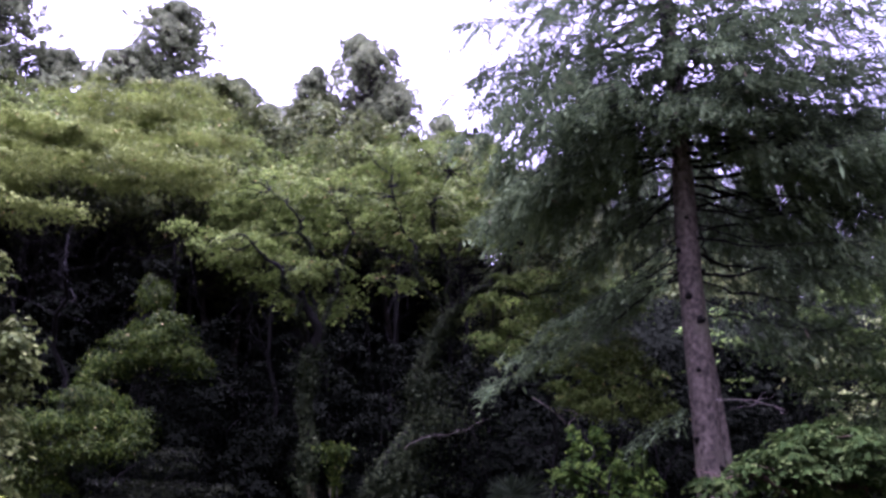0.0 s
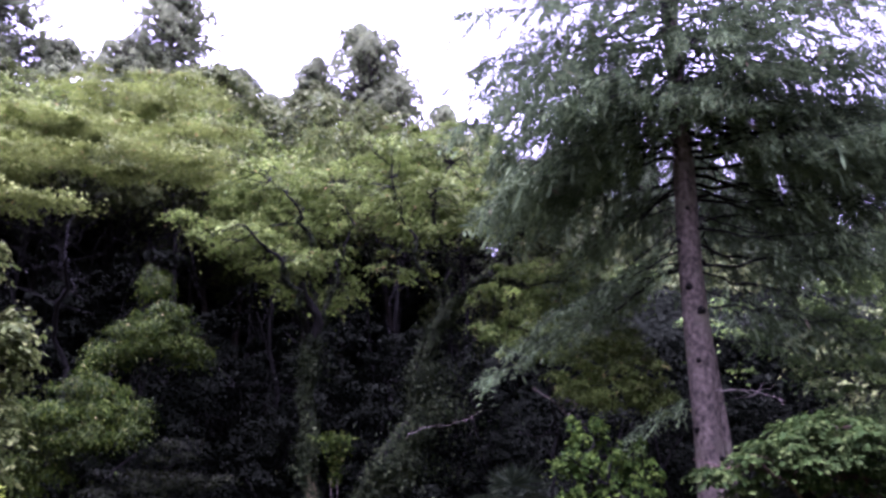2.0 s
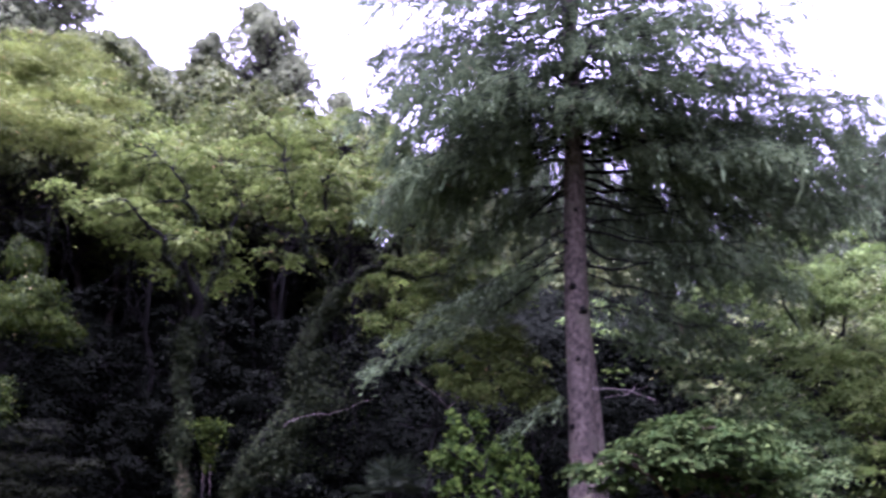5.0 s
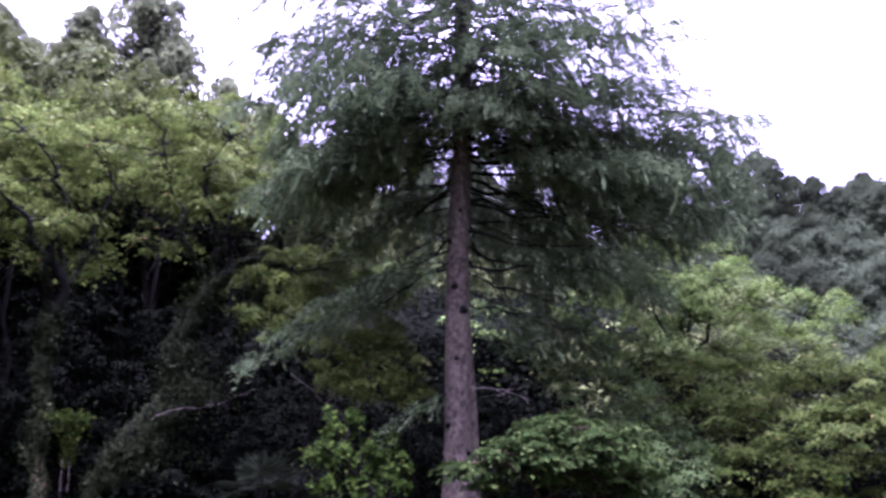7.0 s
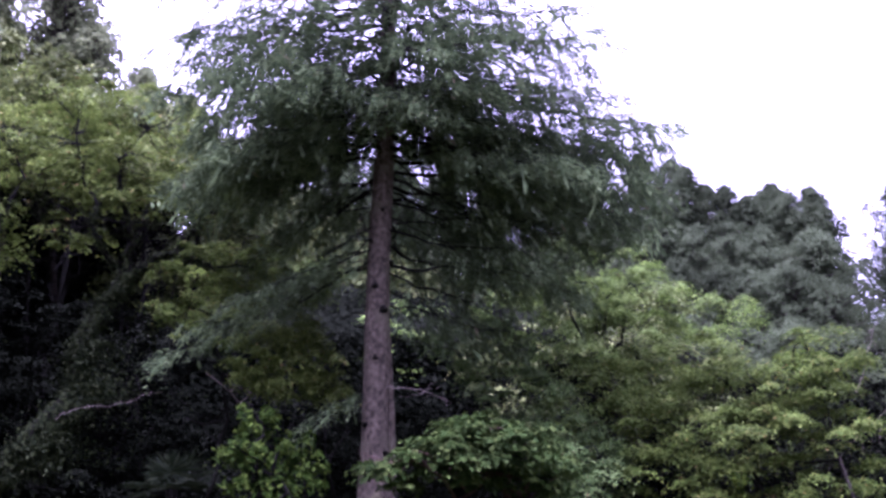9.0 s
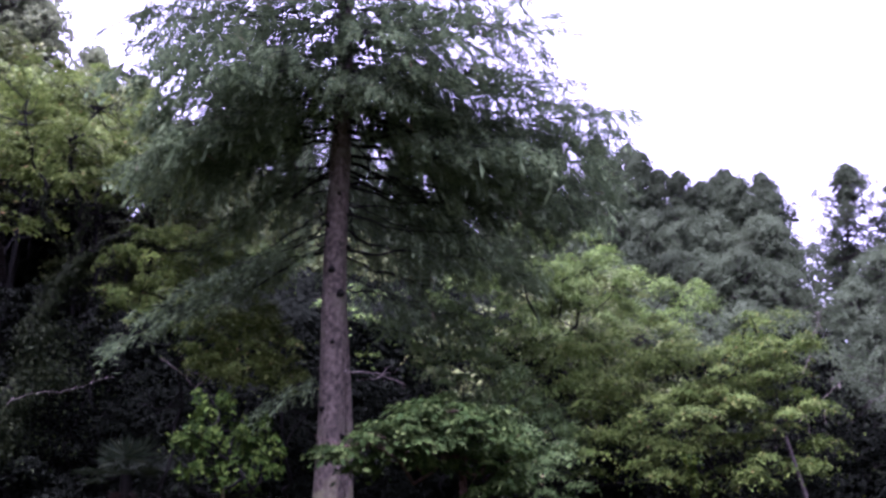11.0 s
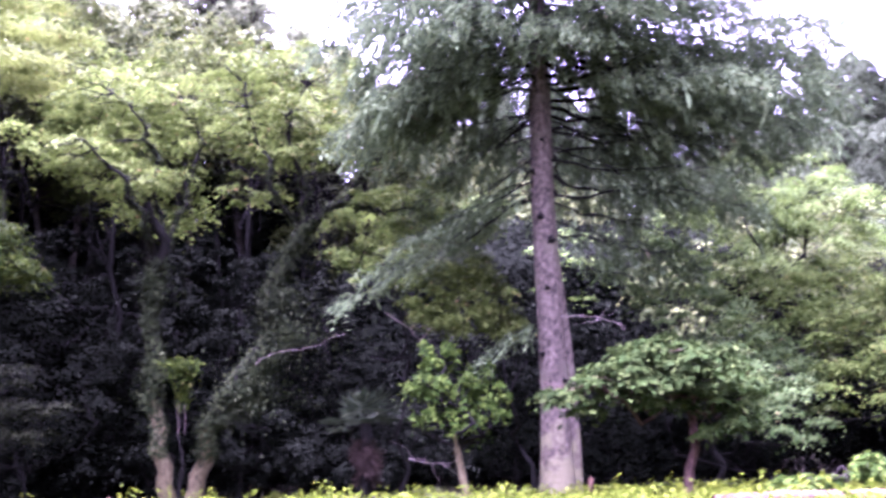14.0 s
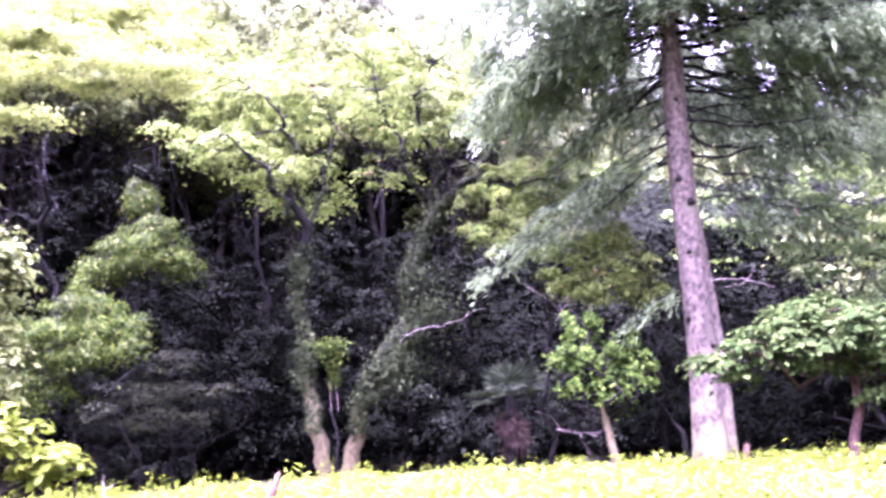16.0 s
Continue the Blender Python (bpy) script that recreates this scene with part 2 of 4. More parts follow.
    return tagged(ob, label, category, group, kind)


def part(name, soup, material, parent, label="", shade_smooth=False):
    top = parent
    while top.parent:
        top = top.parent
    ob = new(name, soup.mesh(name, top.location, shade_smooth))
    ob.data.materials.append(material)
    ob.parent = parent
    return tagged(ob, label)


def tube(soup, pts, radii, sides=7, ridge=0.0, seed=0):
    """A tapered round stem along pts, a little uneven when ridge is given."""
    pts, radii = np.asarray(pts, float), np.asarray(radii, float)
    t = unit(np.gradient(pts, axis=0))
    ref = np.where(np.abs(t[:, 2:3]) > 0.9, np.array([[1.0, 0, 0]]), np.array([[0, 0, 1.0]]))
    if len(pts) > 1:
        ref = np.repeat(ref[len(ref) // 2][None], len(pts), 0)
    a = unit(np.cross(t, ref))
    b = np.cross(t, a)
    ang = np.linspace(0, 2 * pi, sides, endpoint=False)
    k = np.arange(len(pts))
    uneven = 1 + ridge * (np.sin(3 * ang[None] + seed + 0.5 * k[:, None]) + 0.6 * np.sin(5 * ang[None] + 2 * seed - 0.8 * k[:, None]))
    rr = radii[:, None] * uneven
    v = pts[:, None] + rr[..., None] * (np.cos(ang)[None, :, None] * a[:, None] + np.sin(ang)[None, :, None] * b[:, None])
    i = np.arange(len(pts) - 1)[:, None] * sides
    j = np.arange(sides)[None]
    j2 = (j + 1) % sides
    q = np.stack([i + j, i + j2, i + sides + j2, i + sides + j], -1).reshape(-1, 4)
    soup.add(v.reshape(-1, 3), q)


def bent(a, b, n, wiggle, rng, sag=0.0):
    """A winding way from a to b."""
    a, b = np.asarray(a, float), np.asarray(b, float)
    s = np.linspace(0, 1, n)[:, None]
    size = np.linalg.norm(b - a)
    walk_off = np.cumsum(rng.normal(0, 1, (n, 3)), 0)
    walk_off -= walk_off[:1] + s * (walk_off[-1:] - walk_off[:1])
    p = a + (b - a) * s + walk_off * wiggle * size / n
    p[:, 2] -= sag * size * (4 * s[:, 0] * (1 - s[:, 0]))
    return p


def add_leaves(soup, c, normal, along, length, width, fold=0.12):
    along = unit(along - normal * np.sum(along * normal, -1, keepdims=True))
    side = np.cross(along, normal)
    le, wi = np.broadcast_to(length, len(c))[:, None] / 2, np.broadcast_to(width, len(c))[:, None] / 2
    mid = c + along * le * 0.1 + normal * wi * 2 * fold
    v = np.stack([c - along * le, mid + side * wi, c + along * le, mid - side * wi], 1).reshape(-1, 3)
    soup.add(v, np.arange(4 * len(c)).reshape(-1, 4))


def clumps_in(lobes, count, rng, inner=0.55):
    """Places spread through the outer part of egg-shaped lobes (centre, half sizes), and their outward way."""
    lobes = [(np.asarray(c, float), np.asarray(h, float)) for c, h in lobes]
    weight = np.array([np.prod(h) ** (2 / 3) for _, h in lobes])
    pick = rng.choice(len(lobes), count, p=weight / weight.sum())
    d = unit(rng.normal(0, 1, (count, 3)))
    rad = rng.uniform(inner ** 2, 1, count) ** 0.5
    centre = np.array([lobes[i][0] for i in pick])
    half = np.array([lobes[i][1] for i in pick])
    return centre + d * rad[:, None] * half, unit(d / half), pick


def leafy(soup, centres, outs, per, clump_r, size, rng, flat=0.6, up=0.7, slim=0.5, droop=0.0):
    """Leaves round each clump, most of them facing up and out."""
    n = len(centres) * per
    scale = np.repeat(rng.uniform(0.55, 1.35, len(centres)), per)[:, None]
    off = rng.normal(0, 0.48, (n, 3))
    dome = off[:, 0] ** 2 + off[:, 1] ** 2
    off[:, 2] = flat * (0.45 - 0.75 * dome + 0.45 * off[:, 2])
    c = np.repeat(centres, per, 0) + off * clump_r * scale
    lean = off.copy()
    lean[:, 2] = 0
    normal = unit(rng.normal(0, 0.3, (n, 3)) + np.array((0, 0, up)) + 0.35 * np.repeat(outs, per, 0) + 0.5 * lean)
    along = rng.normal(0, 0.7, (n, 3)) + 1.2 * lean
    along[:, 2] -= droop
    length = size * rng.uniform(0.65, 1.35, n)
    add_leaves(soup, c, normal, along, length, length * slim)


def broadleaf(name, label, category, base, lobes, leaf, bark, trunk_r, clumps, per, clump_r, size, seed, flat=0.6, up=0.7,
              slim=0.5, droop=0.0, fork=0.45, twigs=40, group="", inner=0.55, stem_bend=0.5, crown_label="", fork_at=None, limb_r=0.55, limb_bark=None):
    """A leafy tree or shrub: trunk, a limb to each lobe of the crown, twigs, and the crown of single leaves."""
    rng = np.random.default_rng(seed)
    base = np.asarray(base, float)
    ob = thing(name, base, label, category, group)
    mid = np.mean([np.asarray(c, float) for c, _ in lobes], 0)
    low = min(c[2] - h[2] for c, h in lobes)
    crotch = base + (mid - base) * np.array((fork, fork, 1)) * 1.0
    crotch[2] = base[2] + max(0.3 * (mid[2] - base[2]), min(low - base[2] + 0.3, 0.8 * (mid[2] - base[2])))
    if fork_at:
        crotch[2] = base[2] + fork_at * (mid[2] - base[2])
    s = Soup()
    stem = bent(base, crotch, 9, stem_bend, rng)
    flare = 1 + 0.45 * np.exp(-np.linspace(0, 9, 9))
    tube(s, stem, trunk_r * np.linspace(1, 0.72, 9) * flare, 9, 0.04, seed)
    part("trunk", s, bark, ob, shade_smooth=True)
    centres, outs, pick = clumps_in(lobes, clumps, rng, inner)
    ends = []
    for c, h in lobes:
        s = Soup()
        start = stem[-1 - int(rng.integers(0, 3))]
        path = bent(start, np.asarray(c) + np.array((0, 0, 0.3 * h[2])), 10, 1.1, rng, 0.05)
        tube(s, path, trunk_r * limb_r * np.linspace(1, 0.25, 10), 6, 0.03, seed)
        ends.append(path)
        if twigs:
            for i in np.flatnonzero(pick == len(ends) - 1)[:max(2, twigs // len(lobes))]:
                root = path[int(rng.integers(4, 10))]
                tw = bent(root, centres[i], 6, 0.9, rng)
                tube(s, tw, trunk_r * limb_r * np.linspace(0.28, 0.07, 6), 4)
        part("limb", s, limb_bark or bark, ob, shade_smooth=True)
    s = Soup()
    leafy(s, centres, outs, per, clump_r, size, rng, flat, up, slim, droop)
    part("crown", s, leaf, ob, crown_label)
    return ob


# ---------------------------------------------------------------- ground
def build_ground():
    rings = np.concatenate([np.linspace(0.4, 30, 75), np.geomspace(30.8, 1500, 45)])
    turns = 200
    ang = np.linspace(0, 2 * pi, turns, endpoint=False)
    x, y = rings[:, None] * np.sin(ang), rings[:, None] * np.cos(ang)
    v = np.stack([x, y, ground_z(x, y)], -1).reshape(-1, 3)
    i, j = np.arange(len(rings) - 1)[:, None] * turns, np.arange(turns)[None]
    j2 = (j + 1) % turns
    q = np.stack([i + j, i + turns + j, i + turns + j2, i + j2], -1).reshape(-1, 4)
    s = Soup()
    s.add(v, q)
    cap = np.arange(0, turns, 2)
    s.add(np.concatenate([v[:turns], [[0, 0, 0]]]), np.stack([cap, cap + 1, (cap + 2) % turns, np.full(len(cap), turns)], -1))
    ob = new("ground", s.mesh("ground", shade_smooth=True))
    ob.data.materials.append(SOIL)
    tagged(ob, "dark leaf-littered soil of bank and wooded slope", "ground", kind="structure")


build_ground()


# ---------------------------------------------------------------- the great cedar
def cedar():
    rng = np.random.default_rng(11)
    base = on_ground(16.55, 19.3, 0.15)
    ob = thing("cedar_tree", base, "tall old cedar with drooping dark boughs and scarred grey-brown trunk", "tree")
    height = 24.0
    hs = np.linspace(0, height, 60)
    lean = np.stack([0.019 * hs + 0.03 * np.sin(hs * 0.7), 0.02 * np.cos(hs * 0.5), hs], -1)
    stem = base + lean
    girth = 0.285 * (1 - (hs / height) ** 1.6) + 0.02 + 0.15 * np.exp(-hs / 0.8)
    s = Soup()
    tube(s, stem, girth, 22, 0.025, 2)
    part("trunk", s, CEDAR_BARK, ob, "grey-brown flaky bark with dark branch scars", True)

    def on_stem(h):
        return np.array([np.interp(h, hs, stem[:, k]) for k in range(3)])

    # a second stem grown against the right flank
    s = Soup()
    h2 = np.linspace(-0.1, 6.6, 16)
    flank = np.array([on_stem(h) for h in h2]) + (np.array((0.40, 0.0, 0)) * (1 + 0.12 * np.sin(h2 * 0.55) - 0.075 * h2)[:, None])
    flank[:, 2] = base[2] + h2
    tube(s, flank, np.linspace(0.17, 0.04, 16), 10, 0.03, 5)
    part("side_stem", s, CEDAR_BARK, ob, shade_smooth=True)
    # knots left by lost boughs
    for h, turn in ((4.65, 202), (5.75, 168), (6.3, 214), (8.15, 190), (3.2, 240), (7.4, 246), (6.9, 120), (2.6, 150)):
        a = radians(turn)
        out = np.array((sin(a), cos(a), 0.15))
        c = on_stem(h)
        r = np.interp(h, hs, girth)
        s = Soup()
        tube(s, [c + out * r * 0.8, c + out * (r + 0.05), c + out * (r + 0.07)], [0.085 + 0.03 * sin(h * 9), 0.065 + 0.02 * sin(h * 9), 0.02], 8, 0.2, h)
        part("knot", s, SHADE_TONED_BARK, ob, "dark knot of a lost bough", True)

    # short broken stubs of dead twigs
    for k in range(14):
        h, a = rng.uniform(2.0, 9.0), radians(rng.uniform(80, 290))
        out = np.array((sin(a), cos(a), rng.uniform(-0.3, 0.3)))
        c = on_stem(h) + out * np.interp(h, hs, girth) * 0.9
        s = Soup()
        tube(s, bent(c, c + out * rng.uniform(0.1, 0.4), 5, 0.4, rng), np.linspace(0.016, 0.006, 5), 5)
        part("stub", s, DARK_BARK, ob, shade_smooth=True)

    def bough(h, turn, length, rise, fall, thick=0.05, bare=0.12, spread=0.34, dense=1.0, dead=False, lush=1.0, hang=0.8):
        a = radians(turn)
        way = np.array((sin(a), cos(a), 0.0))
        side = np.array((cos(a), -sin(a), 0.0))
        n = 18
        t = np.linspace(0, 1, n)
        sway = np.cumsum(rng.normal(0, 0.02, n)) * length
        p = on_stem(h) + way * (t * length)[:, None] + side * sway[:, None]
        p[:, 2] += length * (rise * t - fall * t ** 2) + np.cumsum(rng.normal(0, 0.012, n)) * length
        wood = Soup()
        tube(wood, p, thick * np.linspace(1, 0.12, n) * (0.5 + 0.07 * length), 6, 0.03, h)
        needles = Soup()
        count = int(length * 6 * dense)
        cs, nm, al, ln = [], [], [], []
        for k in range(count):
            f = bare + (1 - bare) * (k + rng.uniform(0, 1)) / count
            root = np.array([np.interp(f, t, p[:, i]) for i in range(3)])
            reach = length * spread * (1.05 - 0.75 * f) * rng.uniform(0.45, 1.15) * min(1.0, 0.45 + 1.8 * f) + 0.25
            sgn = 1 if k % 2 else -1
            d = unit(way * rng.uniform(0.35, 0.9) + side * sgn * rng.uniform(0.5, 1.0) + np.array((0, 0, rng.uniform(-0.25, 0.15))))
            m = 8
            u = np.linspace(0, 1, m)
            tw = root + d * (u * reach)[:, None]
            tw[:, 2] -= reach * rng.uniform(0.25, 0.6) * u ** 2
            tube(wood, tw, np.linspace(0.014, 0.004, m), 3)
            if dead:
                continue
            strands = int(reach * 23 * dense * lush) + 4
            uu = np.clip(rng.choice(rng.uniform(0.1, 1.0, max(3, int(reach * 6))), strands) + rng.normal(0, 0.05, strands), 0.05, 1.0)
            c = np.stack([np.interp(uu, u, tw[:, i]) for i in range(3)], -1) + rng.normal(0, 0.03, (strands, 3))
            ln1 = rng.uniform(0.12, 0.3, strands) * (1 + 0.9 * hang * rng.uniform(0, 1, strands) ** 2)
            lay = unit(d * 0.75 + way * 0.35 + rng.normal(0, 0.42, (strands, 3)) - np.array((0, 0, 1.0)) * (0.15 + hang * rng.uniform(0.1, 1.1, strands))[:, None])
            face = rng.normal(0, 0.45, (strands, 3)) + np.array((0, 0, 0.8))
            for k2 in range(3):
                v0, v1 = k2 / 3.0, (k2 + 1.15) / 3.0
                a0 = c + lay * (ln1 * v0)[:, None]
                a1 = c + lay * (ln1 * v1)[:, None]
                a0[:, 2] -= hang * 0.55 * ln1 * v0 ** 2
                a1[:, 2] -= hang * 0.55 * ln1 * v1 ** 2
                cs.append((a0 + a1) / 2)
                al.append(a1 - a0)
                nm.append(unit(face + rng.normal(0, 0.25, (strands, 3))))
                ln.append(np.linalg.norm(a1 - a0, axis=1))
        b = part("bough", wood, SHADE_TONED_BARK, ob, "dead bare bough" if dead else "", True)
        if cs:
            ln = np.concatenate(ln)
            add_leaves(needles, np.concatenate(cs), np.concatenate(nm), np.concatenate(al), ln, 0.014 + ln * 0.15, 0.1)
            part("needles", needles, CEDAR_NEEDLE, b)

    # turn: about 107 square to the right, 197 towards the open field, 287 to the left
    # the upper crown, layer over layer
    turn = 0.0
    for k in range(56):
        h = 12.6 + 10.8 * (k / 56) ** 1.15
        turn += 137.5
        full = 6.4 * (1 - ((h - 9.5) / 15.2)) ** 0.62
        lopsided = 0.93 - 0.04 * sin(radians(turn))
        bough(h, turn + rng.uniform(-15, 15), full * lopsided * rng.uniform(0.85, 1.05), rng.uniform(0.0, 0.2), rng.uniform(0.15, 0.32), bare=0.12, dense=0.9, lush=0.7 if sin(radians(turn)) > 0.2 else 1.0)
    # height, turn, length, rise, fall, thickness, bare inner share, fullness, hang of the sprays
    for h, tn, le, rise, fall, thick, bare, lush, hang in (
            # long level boughs on the right, the longest with an upturned tip
            (10.5, 104, 7.5, -0.12, -0.13, 0.075, 0.25, 1.1, 0.9), (10.7, 93, 6.8, -0.08, -0.06, 0.05, 0.25, 1.0, 0.9), (11.0, 112, 6.0, 0.0, 0.02, 0.05, 0.25, 0.62, 0.7), (11.2, 99, 6.2, 0.02, 0.05, 0.05, 0.25, 0.62, 0.7),
            (10.6, 99, 6.6, -0.04, 0.0, 0.05, 0.3, 1.1, 0.8), (10.9, 109, 6.6, -0.04, -0.02, 0.05, 0.3, 1.1, 0.8), (10.8, 86, 6.6, -0.02, 0.02, 0.05, 0.3, 0.65, 0.8), (10.4, 110, 6.8, -0.06, -0.06, 0.05, 0.35, 1.1, 0.9),
            (11.6, 106, 5.9, 0.04, 0.06, 0.05, 0.25, 0.62, 0.7), (11.9, 94, 6.0, 0.06, 0.08, 0.05, 0.25, 0.62, 0.7), (12.1, 117, 5.6, 0.06, 0.08, 0.045, 0.2, 0.62, 0.7), (12.4, 88, 5.9, 0.08, 0.1, 0.045, 0.2, 0.62, 0.7), (12.6, 102, 5.6, 0.08, 0.1, 0.045, 0.2, 0.62, 0.7),
            (13.0, 110, 5.5, 0.1, 0.12, 0.045, 0.2, 0.62, 0.7), (13.4, 96, 5.3, 0.1, 0.14, 0.045, 0.2, 0.62, 0.7), (13.5, 124, 5.0, 0.12, 0.14, 0.045, 0.2, 0.62, 0.7), (13.9, 104, 5.0, 0.12, 0.14, 0.045, 0.2, 0.62, 0.7), (14.3, 92, 4.9, 0.14, 0.14, 0.045, 0.2, 0.62, 0.7),
            (11.4, 136, 5.0, 0.02, 0.16, 0.045, 0.15, 0.65, 0.8), (12.6, 142, 4.8, 0.06, 0.2, 0.045, 0.15, 0.65, 0.8), (10.8, 72, 6.2, 0.0, 0.06, 0.05, 0.25, 1.0, 0.9), (11.9, 66, 5.6, 0.04, 0.1, 0.05, 0.2, 0.65, 0.8), (11.5, 82, 5.8, 0.03, 0.08, 0.05, 0.2, 0.65, 0.8),
            # the dark curtain hanging below them
            (10.2, 98, 6.8, -0.16, 0.02, 0.06, 0.35, 1.0, 1.5), (9.9, 112, 6.2, -0.14, 0.04, 0.05, 0.35, 1.0, 1.5), (9.6, 88, 6.6, -0.08, 0.08, 0.05, 0.3, 1.0, 1.5), (9.3, 104, 6.0, -0.1, 0.1, 0.05, 0.3, 0.95, 1.3),
            (10.3, 107, 4.6, -0.42, -0.2, 0.07, 0.3, 1.0, 1.2), (9.0, 94, 5.6, -0.1, 0.1, 0.05, 0.3, 0.9, 1.2), (8.6, 110, 5.2, -0.1, 0.12, 0.045, 0.3, 0.85, 1.2), (8.2, 84, 5.2, -0.06, 0.12, 0.045, 0.25, 0.85, 1.1),
            (7.8, 102, 4.6, -0.1, 0.12, 0.045, 0.3, 1.0, 1.2), (7.3, 92, 4.8, -0.05, 0.14, 0.045, 0.3, 1.0, 1.2), (6.9, 108, 4.4, -0.08, 0.1, 0.05, 0.35, 1.0, 1.0), (9.4, 60, 6.0, -0.02, 0.12, 0.05, 0.25, 0.85, 1.1), (8.5, 52, 5.4, -0.02, 0.16, 0.05, 0.25, 0.85, 1.1), (9.8, 124, 4.8, -0.12, 0.12, 0.045, 0.35, 1.0, 1.3),
            # straight open boughs high on the left
            (13.2, 284, 5.2, 0.03, 0.06, 0.06, 0.35, 0.9, 0.9), (13.6, 297, 5.4, 0.06, 0.1, 0.05, 0.35, 0.9, 0.9), (13.9, 268, 5.2, 0.06, 0.12, 0.05, 0.3, 1.0, 0.8), (14.3, 280, 5.2, 0.08, 0.14, 0.05, 0.3, 1.0, 0.8),
            # the dense drooping mass on the left
            (12.3, 274, 5.0, 0.0, 0.2, 0.05, 0.25, 1.2, 1.2), (11.9, 288, 5.0, -0.02, 0.22, 0.05, 0.3, 1.3, 1.4), (11.6, 262, 4.8, -0.02, 0.24, 0.05, 0.3, 1.3, 1.4), (11.2, 280, 4.8, -0.06, 0.24, 0.05, 0.35, 1.3, 1.5), (10.9, 296, 4.6, -0.06, 0.26, 0.05, 0.35, 1.3, 1.5),
            (10.6, 270, 4.6, -0.1, 0.24, 0.05, 0.35, 1.3, 1.5), (10.3, 285, 4.4, -0.14, 0.24, 0.05, 0.35, 1.3, 1.5), (9.9, 276, 3.8, -0.1, 0.16, 0.045, 0.4, 1.1, 1.4), (9.4, 292, 3.2, -0.1, 0.16, 0.045, 0.35, 0.9, 1.3), (11.0, 250, 4.4, -0.04, 0.3, 0.045, 0.3, 1.2, 1.3), (10.4, 256, 4.2, -0.08, 0.3, 0.045, 0.3, 1.2, 1.4),
            (8.9, 282, 2.8, -0.15, 0.15, 0.045, 0.3, 0.8, 1.2), (8.4, 268, 2.2, -0.2, 0.2, 0.04, 0.3, 0.7, 1.2), (12.0, 304, 4.8, 0.0, 0.2, 0.05, 0.25, 1.1, 1.2), (11.3, 312, 4.6, -0.02, 0.22, 0.05, 0.25, 1.1, 1.2), (9.8, 305, 4.4, -0.1, 0.22, 0.045, 0.3, 1.1, 1.2), (8.8, 310, 3.8, -0.1, 0.24, 0.045, 0.25, 1.1, 1.2),
            # boughs that come forward and cover the stem
            (11.2, 200, 3.4, -0.1, 0.42, 0.045, 0.06, 1.3, 0.9), (10.9, 186, 3.0, -0.1, 0.4, 0.045, 0.06, 1.3, 0.9), (11.6, 212, 3.6, -0.08, 0.42, 0.045, 0.06, 1.2, 0.9), (12.0, 194, 3.8, -0.06, 0.42, 0.045, 0.06, 1.2, 0.9), (11.0, 224, 3.8, -0.08, 0.36, 0.045, 0.08, 1.2, 1.0), (11.3, 172, 3.6, -0.05, 0.36, 0.045, 0.08, 1.1, 0.9),
            (11.9, 160, 4.2, 0.0, 0.3, 0.045, 0.08, 1.0, 0.9), (12.6, 204, 3.8, 0.0, 0.38, 0.045, 0.08, 1.1, 0.8), (12.5, 178, 4.0, 0.02, 0.34, 0.045, 0.08, 1.0, 0.8), (12.8, 230, 4.4, 0.02, 0.32, 0.045, 0.1, 1.0, 0.8), (12.2, 240, 4.6, -0.02, 0.32, 0.045, 0.1, 1.1, 0.9), (10.6, 206, 2.4, -0.05, 0.4, 0.04, 0.06, 1.2, 0.9), (10.7, 168, 2.8, -0.05, 0.34, 0.04, 0.06, 1.1, 0.9), (11.5, 150, 4.0, -0.02, 0.26, 0.045, 0.08, 1.0, 0.9),
            (10.9, 150, 3.4, -0.06, 0.22, 0.04, 0.06, 0.9, 0.9), (10.8, 240, 3.4, -0.06, 0.3, 0.04, 0.06, 1.1, 1.0), (13.4, 188, 3.8, 0.05, 0.34, 0.045, 0.1, 1.0, 0.8),
            # boughs of the far side
            (9.6, 20, 4.8, 0.0, 0.2, 0.045, 0.15, 1.0, 1.0), (8.7, 345, 4.4, -0.02, 0.22, 0.045, 0.15, 1.0, 1.0), (10.8, 350, 4.6, 0.0, 0.2, 0.045, 0.15, 0.9, 1.0), (11.6, 30, 5.0, 0.02, 0.18, 0.045, 0.15, 0.9, 0.9), (8.0, 35, 4.6, -0.02, 0.2, 0.045, 0.2, 1.0, 1.1), (7.6, 326, 3.4, -0.08, 0.24, 0.04, 0.2, 1.0, 1.0),
            (10.4, 325, 4.6, 0.0, 0.2, 0.045, 0.12, 1.0, 1.0), (11.4, 340, 4.8, 0.02, 0.18, 0.045, 0.12, 0.9, 0.9), (10.2, 45, 4.8, 0.0, 0.2, 0.045, 0.12, 1.0, 1.0), (11.2, 60, 4.8, 0.02, 0.18, 0.045, 0.12, 0.9, 0.9), (12.2, 10, 4.8, 0.04, 0.18, 0.045, 0.12, 0.9, 0.9), (12.4, 50, 4.8, 0.04, 0.18, 0.045, 0.12, 0.9, 0.9), (12.4, 325, 4.8, 0.04, 0.18, 0.045, 0.12, 0.9, 0.9),
            # short shaded boughs beside the stem
